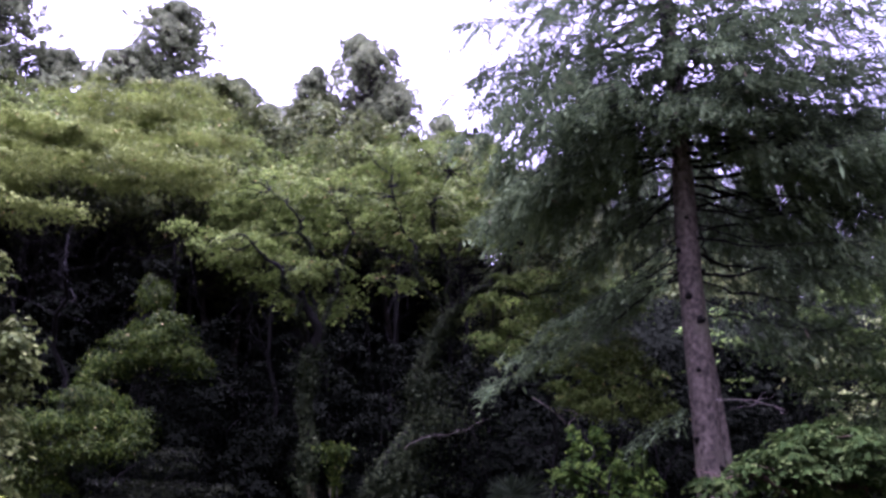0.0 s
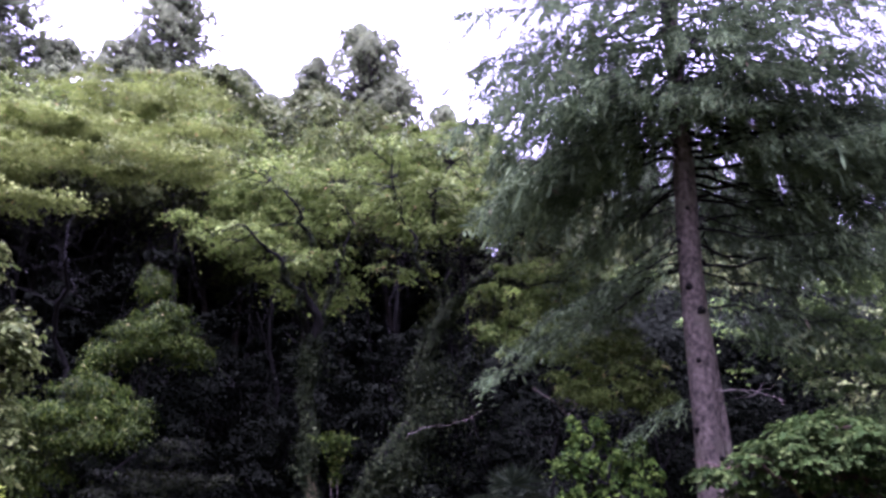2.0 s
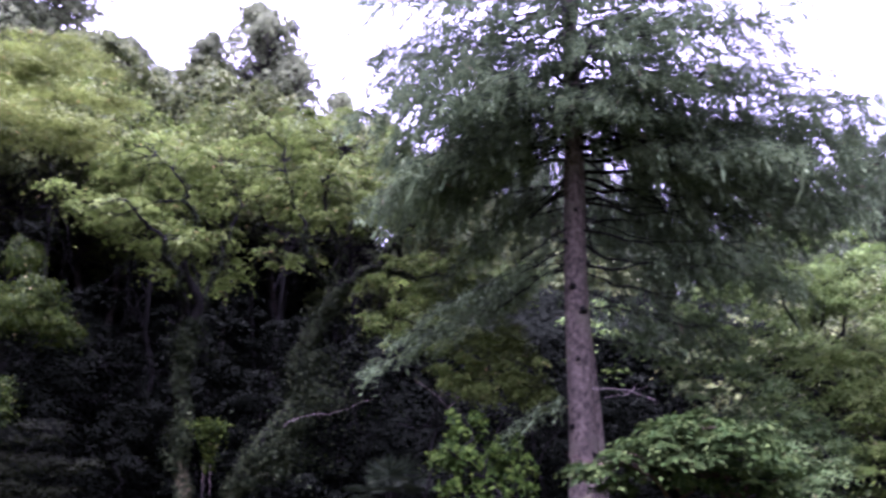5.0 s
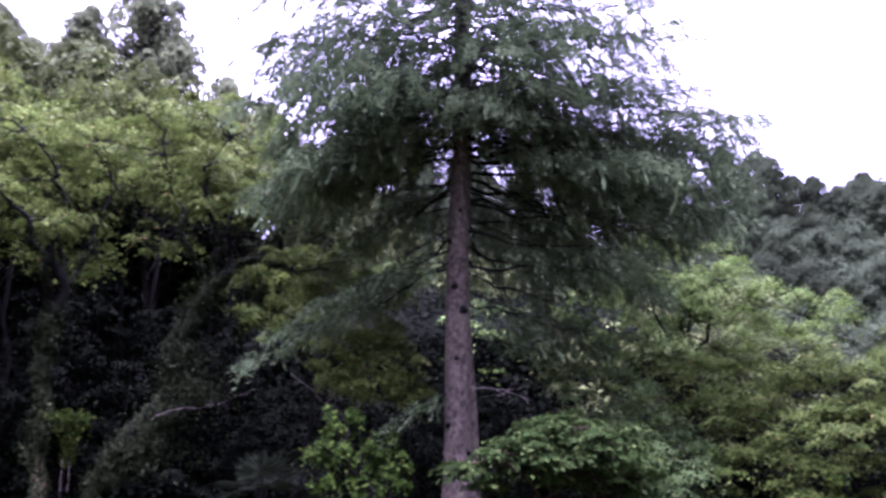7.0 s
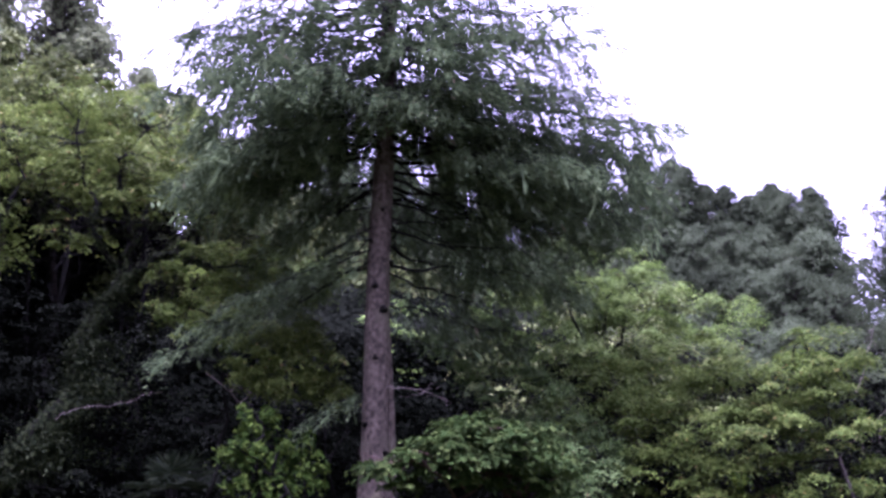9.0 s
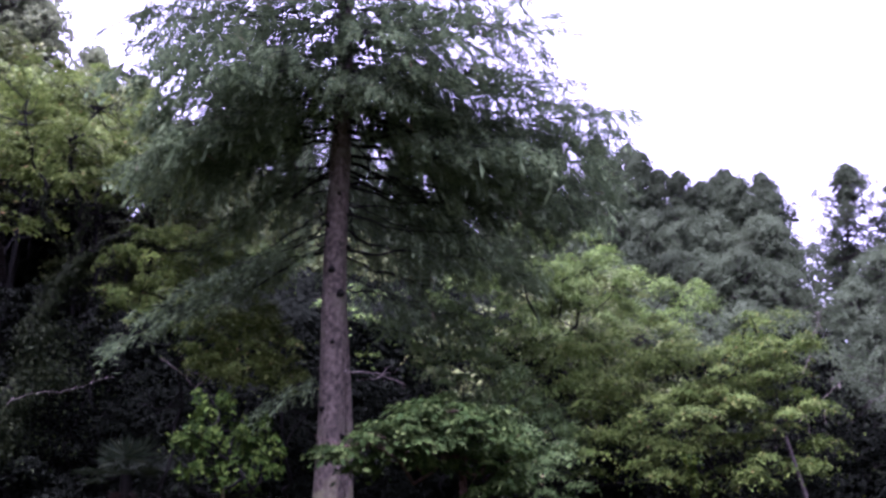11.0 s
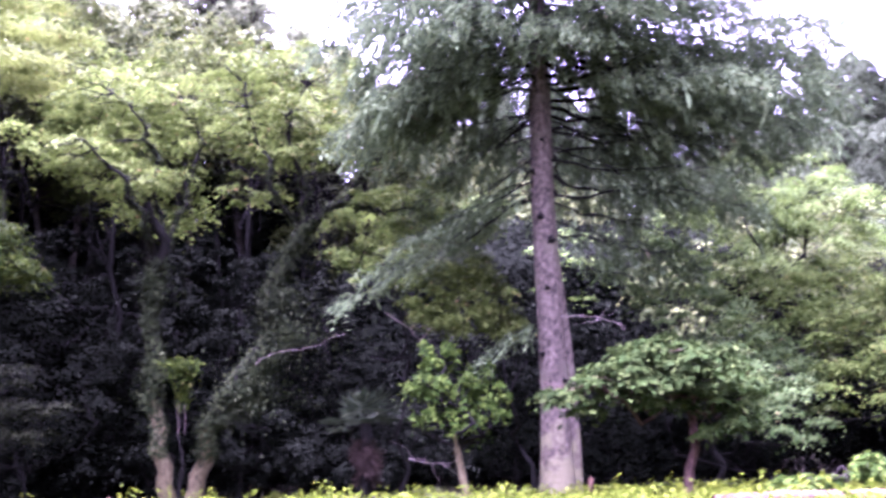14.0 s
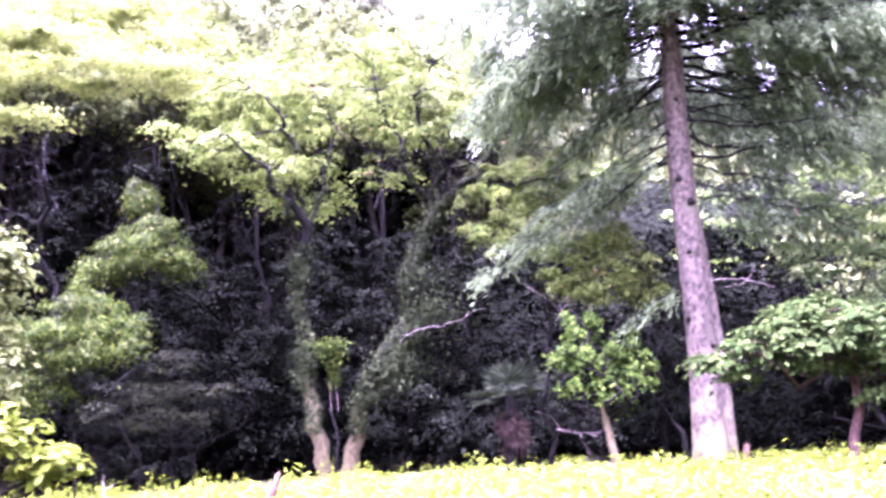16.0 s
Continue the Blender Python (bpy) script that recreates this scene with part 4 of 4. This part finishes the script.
        tube(s, bent(ax[i] - np.array((0, 0, 0.3)), c[i], 5, 0.4, rng), np.linspace(0.05, 0.012, 5), 4)
    tagged(part("branch_work", s, DARK_BARK, ob), kind="stuff")
    s = Soup()
    leafy(s, c, out, per, tuft, spray, rng, 1.1, 0.5, 0.45, -0.3)
    part("crown", s, leaf, ob)
    return ob


def top_of(bearing, rise, dist, sink=0.3):
    """Base on the slope and the height that brings the top to that rise."""
    b = on_ground(bearing, dist, sink)
    return b, spot(bearing, rise, dist)[2] - b[2]


for k, (bearing, rise, dist, radius, blunt, label) in enumerate((
        (-31, 36, 43, 2.9, 1.8, "tall dark conifer with knotted tufts on the ridge"),
        (-26.1, 29.8, 45, 2.6, 1, "rounded dark conifer low on the ridge"),
        (-22.8, 31.1, 45, 2.7, 1, "dark conifer shoulder beside a taller one"),
        (-19.7, 33.9, 45, 3.0, 1.2, "tall dark conifer with a flat ragged top"),
        (-15, 30.3, 45, 2.2, 1.6, "sparse conifer with thin open top"),
        (-12.4, 28.9, 44, 2.4, 1.6, "low sparse conifer on the skyline"),
        (-6.4, 33.6, 44, 3.3, 2.2, "pointed dark conifer standing above the woods"),
        (-9.2, 31, 43, 1.5, 1.2, "small conifer at the foot of a taller one"),
        (-4.6, 30.6, 43, 1.9, 1, "small conifer at the foot of a taller one"),
        (0.1, 28.8, 46, 1.5, 1.2, "small dark conifer on the ridge"),
        # the dull green crowns are broad-leaved trees shaped with the conifer builder
        (-17.7, 29.9, 41, 1.7, 0.9, "dull green tree crown on the skyline"),
        (-15.7, 30.1, 41, 1.8, 0.9, "dull green tree crown on the skyline"),
        (-13.2, 28.7, 41, 1.7, 0.9, "dull green tree crown on the skyline"),
        (-10.8, 29.2, 41, 1.6, 0.9, "dull green tree crown on the skyline"),
        (-8.7, 29.8, 41.5, 1.5, 0.9, "dull green tree crown on the skyline"),
        (3, 27, 46, 2.2, 1.3, "dark conifer behind the cedar"),
        (9, 25.6, 46, 2.4, 1.4, "dark conifer behind the cedar"),
        (14.2, 24.6, 46, 2.6, 1.4, "dark conifer behind the cedar"),
        (18.2, 24.5, 46, 2.6, 1.4, "dark conifer behind the cedar"),
        (22.0, 23.6, 46, 2.6, 1.4, "dark conifer behind the cedar"),
        (25.8, 23.2, 46, 2.6, 1.4, "dark conifer behind the cedar"),
        (29, 23.4, 47, 2.6, 1.4, "dark conifer behind the cedar"),
        (32.4, 23.6, 47, 2.6, 1.4, "dark conifer behind the cedar"),
        (35.4, 23.7, 47, 2.2, 1.5, "dusky conifer of the far row"),
        (37.3, 23.2, 47, 2, 1.5, "dusky conifer of the far row"),
        (38.4, 22.2, 46, 1.7, 1.4, "dusky conifer of the far row"),
        (39.4, 21.5, 47, 1.7, 1.4, "dusky conifer of the far row"),
        (40.6, 20.9, 48, 1.7, 1.4, "dusky conifer of the far row"),
        (41.5, 20.3, 47, 1.5, 1.2, "dusky conifer of the far row"),
        (42.4, 20.5, 48, 1.7, 1.4, "dusky conifer of the far row"),
        (43.6, 21.1, 48, 1.9, 1.6, "dusky conifer of the far row"),
        (44.7, 20.5, 47, 1.6, 1.4, "dusky conifer of the far row"),
        (45.8, 20.6, 47, 1.9, 1.8, "dusky conifer with an open ragged crown"),
        (46.7, 19.2, 46, 1.3, 1.4, "dusky conifer with an open ragged crown"),
        (50.6, 20.2, 46, 2, 1.5, "tall dusky conifer standing apart with open crown"),
        (54, 19, 46, 2.6, 1.4, "dusky conifer of the far row"),
        (56.5, 18.5, 48, 2.7, 1.4, "dusky conifer of the far row"),
        *((b, r, d, 2.4, 1.1, "dusky conifer lower on the slope") for b, r, d in (
            (36.4, 20.6, 45), (38.3, 19.6, 45), (40, 18.8, 45), (41.8, 18.2, 45), (43.4, 18.4, 45), (45, 17.6, 45), (34.4, 20.4, 45), (32, 19.5, 44), (29, 18.8, 44), (31, 17, 41), (34, 17.2, 41), (36.6, 16.8, 41), (39.2, 16.4, 41), (41.6, 16, 41), (44, 15.6, 41), (46.2, 14.6, 41), (52, 15, 41), (54.8, 14.5, 41), (49.6, 13, 40), (33, 13.5, 36), (36.5, 13.2, 36), (40, 12.8, 36), (43.5, 12.4, 36), (46.5, 11.6, 35), (50.5, 11, 34), (54, 11.5, 34), (58, 13, 35), (48.8, 7.5, 28), (52, 8, 28))))):
    foot, tall = top_of(bearing, rise, dist)
    far_row = label.endswith("slope")
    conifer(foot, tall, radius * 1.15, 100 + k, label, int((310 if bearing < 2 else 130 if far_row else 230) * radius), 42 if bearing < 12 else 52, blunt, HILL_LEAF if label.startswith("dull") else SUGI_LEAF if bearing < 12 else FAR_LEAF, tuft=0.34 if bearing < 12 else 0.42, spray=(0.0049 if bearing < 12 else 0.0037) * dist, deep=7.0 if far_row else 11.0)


def hill_tree(label, seed, leaf, size, low, high, clumps=90):
    rng = np.random.default_rng(seed)
    lobes = [((rng.normal(0, 1.3), rng.normal(0, 1.3), rng.uniform(low, high)), (rng.uniform(1.3, 1.9), rng.uniform(1.3, 1.9), rng.uniform(0.7, 1.1))) for _ in range(9)]
    return broadleaf("hillside_tree", label, "tree", (0, 0, 0), lobes, leaf, SHADE_TONED_BARK, 0.1, clumps, 74, 0.68, size, seed, flat=0.6, twigs=5, limb_r=0.3, group="broad-leaved trees of the slope", inner=0.3, stem_bend=0.15)


def plant(kinds, spots, grow_of):
    for k, (bearing, dist) in enumerate(spots):
        foot = on_ground(bearing, dist, 0.3)
        m = pose(*foot, 0, 0, rng.uniform(0, 360))
        if k < len(kinds):
            ob = kinds[k]
            ob.matrix_basis = m
        else:
            ob = copy_thing(kinds[int(rng.integers(0, len(kinds)))], m)
        grow = grow_of(bearing, dist)
        ob.scale = (grow, grow, grow)


rng = np.random.default_rng(7)
near_slope = [(b + rng.uniform(-1.5, 1.5), d + rng.uniform(-1, 1)) for d in (31.5, 36, 41) for b in np.arange(25.5 - 1.2 * (d - 31.5), 35, degrees(4.3 / d))]
near_slope += [(b + rng.uniform(-1, 1), 42.5 + rng.uniform(-1, 1)) for b in np.arange(4, 15, 4.2)]
plant([hill_tree("olive broad-leaved tree on the wooded slope", 61, HILL_LEAF, 0.2, 4.0, 8.0),
       hill_tree("dull green broad-leaved tree on the wooded slope", 62, HILL_LEAF, 0.2, 4.0, 8.0),
       hill_tree("dark green broad-leaved tree on the wooded slope", 63, FRESH_LEAF, 0.19, 4.0, 7.5)],
      near_slope, lambda b, d: rng.uniform(0.85, 1.1) * (1 + 0.02 * (d - 30)))
# on the left tall stems carry a closed roof of leaves over dark ground; those out of view are added to block light
tall_rows = [(b + rng.uniform(-1.2, 1.2), d + rng.uniform(-0.8, 0.8)) for d in (32, 35, 38.5, 42) for b in np.arange(-48, 4, degrees(4.2 / d))]
plant([hill_tree("tall olive-leaved tree in the dark wood", 64, HILL_LEAF, 0.2, 12.9, 14.6),
       hill_tree("tall dull green tree in the dark wood", 65, HILL_LEAF, 0.2, 12.9, 14.6),
       hill_tree("tall yellowish green tree in the dark wood", 66, TWIN_LEAF, 0.19, 12.9, 14.4)],
      tall_rows, lambda b, d: rng.uniform(0.93, 1.05) * (0.93 if b > -13 else 1.0) * (d * 0.515 + 0.6) / 15.2)


# ---------------------------------------------------------------- dark undergrowth beneath the trees
def shade_bush(seed):
    rng = np.random.default_rng(seed)
    lobes = [((rng.normal(0, 0.7), rng.normal(0, 0.6), rng.uniform(0.3, 3.6)), (rng.uniform(0.8, 1.2), rng.uniform(0.6, 0.9), rng.uniform(0.4, 0.7))) for _ in range(8)]
    return broadleaf("undergrowth_bush", "evergreen bush with deep shade in its leaf colour", "bush", (0, 0, 0), lobes, SHADE_TONED_LEAF, SHADE_TONED_BARK, 0.025, 55, 60, 0.45, 0.13, seed, flat=0.6, twigs=8, group="bushes in the shade")


bushes = [shade_bush(71), shade_bush(72), shade_bush(73)]
k = 0
for dist, step, first, last in ((24.5, 3.4, 13, 56), (26.5, 3.2, 13, 58), (28.5, 3.2, 12, 60), (31.0, 3.2, 14, 40), (34.0, 3.0, 13, 26), (30.0, 4.0, -50, 15), (33.0, 3.6, -50, 16), (36, 3.4, -50, 12)):
    bearing = first + rng.uniform(0, 2)
    while bearing < last:
        foot = on_ground(bearing, dist + rng.uniform(-0.7, 0.7), 0.1)
        m = pose(*foot, 0, 0, rng.uniform(0, 360))
        if k < 3:
            ob = bushes[k]
            ob.matrix_basis = m
        else:
            ob = copy_thing(bushes[k % 3], m)
        grow = rng.uniform(0.8, 1.3) * (1.0 if first > 0 else 0.045 * dist)
        ob.scale = (grow, grow, grow * rng.uniform(0.9, 1.3))
        bearing += step * rng.uniform(0.8, 1.2)
        k += 1


def understorey(seed):
    rng = np.random.default_rng(seed)
    lobes = [((rng.normal(0, 1.0), rng.normal(0, 0.8), 0.8 + 0.62 * i + rng.uniform(-0.3, 0.3)), (rng.uniform(0.8, 1.5), rng.uniform(0.7, 1.0), rng.uniform(0.4, 0.7))) for i in range(13)]
    return broadleaf("understorey_tree", "evergreen understorey tree with deep shade in its leaf colour", "tree", (0, 0, 0), lobes, SHADE_TONED_LEAF, SHADE_TONED_BARK, 0.06, 110, 62, 0.5, 0.15, seed, flat=0.6, twigs=13, limb_r=0.3, group="understorey of the dark wood", stem_bend=0.2)


shades = [understorey(74), understorey(75)]
k = 0
for dist, step in ((26.5, 5.0), (29.5, 4.6), (32.5, 4.2), (36.0, 4.0)):
    bearing = -50 + rng.uniform(0, 2)
    while bearing < (-13 if dist < 28 else 2 if dist < 33 else 8):
        m = pose(*on_ground(bearing, dist + rng.uniform(-0.9, 0.9), 0.1), 0, 0, rng.uniform(0, 360))
        if k < 2:
            ob = shades[k]
            ob.matrix_basis = m
        else:
            ob = copy_thing(shades[k % 2], m)
        grow = rng.uniform(0.75, 1.25) * (0.7 if dist < 28 else 1.0)
        ob.scale = (grow, grow, grow)
        bearing += step * rng.uniform(0.75, 1.25)
        k += 1


def far_woods(first, last, near, deep, tall, count, leaf, seed, label, size=0.8):
    """A curtain of loose leaves for the depth of the wood behind the last stems."""
    rng = np.random.default_rng(seed)
    b, r = np.radians(rng.uniform(first, last, count)), rng.uniform(near, near + deep, count)
    x, y = r * np.sin(b), r * np.cos(b)
    c = np.stack([x, y, ground_z(x, y) + tall * rng.uniform(0, 1, count)], -1)
    le = size * rng.uniform(0.65, 1.35, count)
    s = Soup()
    add_leaves(s, c, unit(rng.normal(0, 0.22, (count, 3)) + np.array((0, -0.7, 0.5))), rng.normal(0, 1, (count, 3)), le, le * 0.6)
    ob = new("far_woods", s.mesh("far_woods"))
    ob.data.materials.append(leaf)
    tagged(ob, label, "woods", kind="stuff")


# the first two are near-black curtains standing in for shade between the stems
far_woods(-62, 3, 44.5, 6.5, 19, 76000, SHADE_TONED_LEAF, 79, "shade-dark leaf curtain filling the depth behind the stems")
far_woods(3, 29, 33.5, 4.5, 8.5, 70000, SHADE_TONED_LEAF, 78, "shade-dark leaf curtain filling the hollow beneath the slope", 0.36)
far_woods(2, 22, 45, 5, 8.5, 36000, HILL_LEAF, 77, "dull green woods behind the cedar", 0.5)
far_woods(14, 70, 49, 6, 9, 45000, FAR_LEAF, 80, "dusky woods behind the far conifers", 0.4)


# ---------------------------------------------------------------- palm in the shade
def palm():
    rng = np.random.default_rng(81)
    base = on_ground(4.41, 22.5)
    ob = thing("fan_palm", base, "small fan palm with brown thatch of dead fronds", "palm")
    s = Soup()
    top = base + np.array((0.05, 0, 2.0))
    tube(s, bent(base, top, 8, 0.1, rng), np.linspace(0.16, 0.13, 8), 9, 0.06, 3)
    part("trunk", s, SHADE_TONED_BARK, ob, shade_smooth=True)

    def frond(at, turn, rise, stalk, size, mat, name):
        s = Soup()
        a = radians(turn)
        way = np.array((sin(a) * cos(radians(rise)), cos(a) * cos(radians(rise)), sin(radians(rise))))
        hub = at + way * stalk
        tube(s, bent(at, hub, 5, 0.1, rng), np.linspace(0.018, 0.01, 5), 4)
        side = unit(np.cross(way, (0, 0, 1)))
        n = 26
        fan = np.linspace(-1.9, 1.9, n)
        d = np.cos(fan)[:, None] * way + np.sin(fan)[:, None] * side + rng.normal(0, 0.05, (n, 3))
        d[:, 2] -= 0.25 * np.abs(np.sin(fan))
        nm = unit(np.cross(side, way)[None] + rng.normal(0, 0.15, (n, 3)))
        add_leaves(s, hub + d * size * 0.5, nm, d, np.full(n, size), size * 0.09, 0.3)
        part(name, s, mat, ob)

    for k in range(14):
        frond(top, k * 137.5, rng.uniform(-15, 65), rng.uniform(0.4, 0.75), rng.uniform(0.5, 0.7), PALM_LEAF, "frond")
    for k in range(22):
        frond(top - np.array((0, 0, 0.1 + 0.03 * k)), k * 137.5 + 40, rng.uniform(-86, -62), rng.uniform(0.15, 0.8), rng.uniform(0.3, 0.5), THATCH, "dead_frond")


palm()


# ---------------------------------------------------------------- small things on the bank
def stick_thing(name, label, category, pts, radii, material, sides=8, ridge=0.06, seed=1):
    ob_soup = Soup()
    base = np.asarray(pts[0], float)
    tube(ob_soup, pts, radii, sides, ridge, seed)
    ob = new(name, ob_soup.mesh(name, base, True))
    ob.location = base
    ob.data.materials.append(material)
    return tagged(ob, label, category)


foot = on_ground(-11.3, 12.0)
s = Soup()
tube(s, [foot, foot + (0, 0, 0.22), foot + (0.01, 0, 0.36), foot + (0.02, 0, 0.42)], [0.1, 0.07, 0.06, 0.03], 10, 0.12, 1)
tube(s, [foot + (0.02, 0, 0.28), foot + (0.07, 0, 0.4), foot + (0.1, 0, 0.52), foot + (0.105, 0, 0.54)], [0.05, 0.042, 0.03, 0.01], 7, 0.1, 2)
stump = new("stump", s.mesh("stump", foot, True))
stump.location = foot
stump.data.materials.append(CUT_WOOD)
tagged(stump, "small broken reddish-brown stump with a side spur", "stump")
foot = on_ground(18.5, 18.4)
stick_thing("stake", "short cut wooden stake beside the cedar", "stake", [foot, foot + (0.03, 0, 0.3), foot + (0.06, 0, 0.5), foot + (0.065, 0, 0.52)], [0.06, 0.055, 0.05, 0.01], CUT_WOOD)
foot = on_ground(29.5, 13.0, 0.0)
stick_thing("log", "fallen reddish-brown log lying in the weeds", "log", [foot + (-0.9, 0.1, 0.12), foot + (0, 0, 0.13), foot + (1.2, -0.3, 0.12), foot + (2.2, -0.5, 0.13)], [0.11, 0.13, 0.12, 0.1], RED_BARK, 10, 0.06)


def snag(bearing, dist, rise, wide, fall, count, label, seed):
    """A thin broken stem topped with trailing vines."""
    rng = np.random.default_rng(seed)
    base = on_ground(bearing, dist)
    ob = thing("vine_snag", base, label, "snag")
    top = spot(bearing, rise, dist)
    s = Soup()
    tube(s, bent(base, top, 9, 0.15, rng), np.linspace(0.03, 0.02, 9), 6, 0.08, 4)
    part("stem", s, SHADE_TONED_BARK, ob, shade_smooth=True)
    s = Soup()
    u = rng.uniform(0, 1, count) ** 2.2
    c = top + rng.normal(0, 1, (count, 3)) * np.array((wide, wide * 0.7, 0.06)) * (1 - 0.8 * u ** 0.5)[:, None] + np.array((0.22 * wide, 0, 0)) * u[:, None]
    c[:, 2] -= fall * u - 0.05
    le = rng.uniform(0.06, 0.11, count)
    add_leaves(s, c, unit(rng.normal(0, 0.5, (count, 3)) + np.array((0, -0.5, 0.5))), rng.normal(0, 0.4, (count, 3)) - np.array((0, 0, 1)), le, le * 0.75)
    part("vine", s, VINE_LEAF, ob)
    for dx in (-0.05, 0.1):
        s = Soup()
        a = top + np.array((dx, -0.1, -0.8 * fall))
        tube(s, bent(a, a + np.array((0.03, 0, -0.6 * fall)), 7, 0.2, rng), np.full(7, 0.005), 4)
        part("hanging_vine", s, DEAD_WOOD, ob)


snag(-6.95, 21.4, 7.0, 0.26, 1.15, 900, "broken stem topped with a tuft of trailing ivy", 95)
snag(39.3, 18.6, 3.4, 0.1, 1.1, 420, "slender stem wrapped in pale green vine leaves", 94)


def bare_branch(label, a, b, thick, seed, forks=4, reach=0.35, sag=-0.05):
    """A dead branch with a few side twigs."""
    rng = np.random.default_rng(seed)
    s = Soup()
    p = bent(a, b, 12, 0.25, rng, sag)
    tube(s, p, thick * np.linspace(1, 0.25, 12), 5, 0.05, seed)
    for k in range(forks):
        root = p[int(rng.integers(3, 11))]
        tube(s, bent(root, root + rng.normal(0, reach, 3) * np.array((1, 0.6, 0.8)), 6, 0.5, rng), thick * np.linspace(0.5, 0.15, 6), 4)
    ob = new("dead_branch", s.mesh("dead_branch", a, True))
    ob.location = a
    ob.data.materials.append(DEAD_WOOD)
    return tagged(ob, label, "branch")


bare_branch("thin pale dead branch among the ivy", spot(-2.4, 7.0, 21.4), spot(3.4, 8.9, 21.0), 0.009, 96, 2, 0.25, 0.0)
bare_branch("pale crooked dead twigs behind the young tree", spot(6.0, 10.2, 20.6), spot(8.6, 8.2, 20.2), 0.011, 97, 4)
bare_branch("pale crooked dead twigs behind the young tree", spot(8.0, 8.0, 20.0), spot(9.6, 9.8, 20.0), 0.012, 98, 5)
bare_branch("bare drooping dead twigs beside the cedar trunk", spot(17.2, 9.4, 19.2), spot(21.6, 8.6, 18.6), 0.012, 99, 6)
bare_branch("pale dead branch hooked upward beside the maple", spot(45.6, 5.0, 22.5), spot(48.6, 7.6, 22.5), 0.016, 100, 3, 0.4)
bare_branch("thin pale dead sapling at the edge of the wood", spot(46.4, 8.0, 23.5), spot(48.4, 12.4, 23.5), 0.015, 101, 4, 0.5)
bare_branch("bare fallen twigs at the foot of the young tree", spot(7.2, 0.8, 18.6), spot(10.0, 0.2, 18.2), 0.009, 102, 7, 0.3)


a = on_ground(-20.6, 12.6)
bare_branch("thin dead stick standing crooked in the weeds", a, a + (-0.1, 0, 0.62), 0.014, 103, 3, 0.1)

foot = on_ground(45.7, 20.6)
stick_thing("sapling", "slender grey-brown stem rising into the maple leaves", "sapling", [foot, foot + (-0.06, 0, 0.6), foot + (-0.02, 0, 1.2), spot(45.0, 4.6, 20.8)], [0.06, 0.05, 0.045, 0.025], DARK_BARK)


# weeds of the bank
def weeds():
    rng = np.random.default_rng(91)
    s = Soup()
    plants = 7500
    r = 5.2 + 16 * rng.uniform(0, 1, plants) ** 0.9
    b = np.radians(rng.uniform(-36, 58, plants))
    x, y = r * np.sin(b), r * np.cos(b)
    keep = smooth(22.5, 18.5, r + 1.2 * np.sin(3 * x) * np.cos(2 * y)) > rng.uniform(0, 1, plants)
    x, y = x[keep], y[keep]
    z = ground_z(x, y)
    n = len(x)
    tall = rng.uniform(0.06, 0.26, n) * (1 + 0.7 * np.sin(x * 1.7 + 0.6 * y) * np.sin(0.8 * x - 0.5 * y)) + 0.25 * (rng.uniform(0, 1, n) > 0.965)
    per = 12
    px, py, pz, pt = (np.repeat(a, per) for a in (x, y, z, tall))
    off = rng.normal(0, 0.09, (n * per, 3))
    c = np.stack([px, py, pz + pt * rng.uniform(0.25, 1.0, n * per)], -1) + off * np.array((1, 1, 0.3))
    nm = unit(rng.normal(0, 0.5, (n * per, 3)) + np.array((0, 0, 0.8)))
    le = rng.uniform(0.05, 0.14, n * per)
    add_leaves(s, c, nm, off + rng.normal(0, 0.03, off.shape), le, le * 0.45, 0.15)
    for i in range(0, n, 2):
        p0 = np.array((x[i], y[i], z[i] - 0.02))
        tube(s, [p0, p0 + (0.01, 0, tall[i] * 0.6), p0 + (0.02, 0.01, tall[i] * 1.1)], [0.006, 0.005, 0.002], 3)
    ob = new("weeds", s.mesh("weeds"))
    ob.data.materials.append(WEED_LEAF)
    tagged(ob, "bright green leafy weeds covering the bank", "weeds", kind="stuff")


weeds()
broadleaf("weed_bush", "bright yellow-green leafy bush on the bank", "bush", on_ground(-26.6, 10.0),
          [(spot(-27.0, 2.2, 10.0), (0.42, 0.4, 0.26)), (spot(-25.0, 0.9, 10.0), (0.45, 0.4, 0.24)), (spot(-23.5, 0.0, 10.0), (0.3, 0.35, 0.16)), (spot(-28.8, 1.6, 10.0), (0.5, 0.4, 0.4))],
          WEED_LEAF, DARK_BARK, 0.02, 85, 24, 0.16, 0.14, 92, flat=0.6, up=0.8, slim=0.45, twigs=12)
broadleaf("weed_bush", "low leafy green bush beside a fallen log", "bush", on_ground(31.0, 14.5),
          [(spot(30.8, -1.5, 14.5), (0.6, 0.4, 0.12)), (spot(34.6, -0.7, 14.5), (0.34, 0.35, 0.2)), (spot(37.6, 0.0, 15), (0.4, 0.4, 0.22))],
          YOUNG_LEAF, DARK_BARK, 0.02, 60, 26, 0.17, 0.12, 93, flat=0.6, twigs=12)
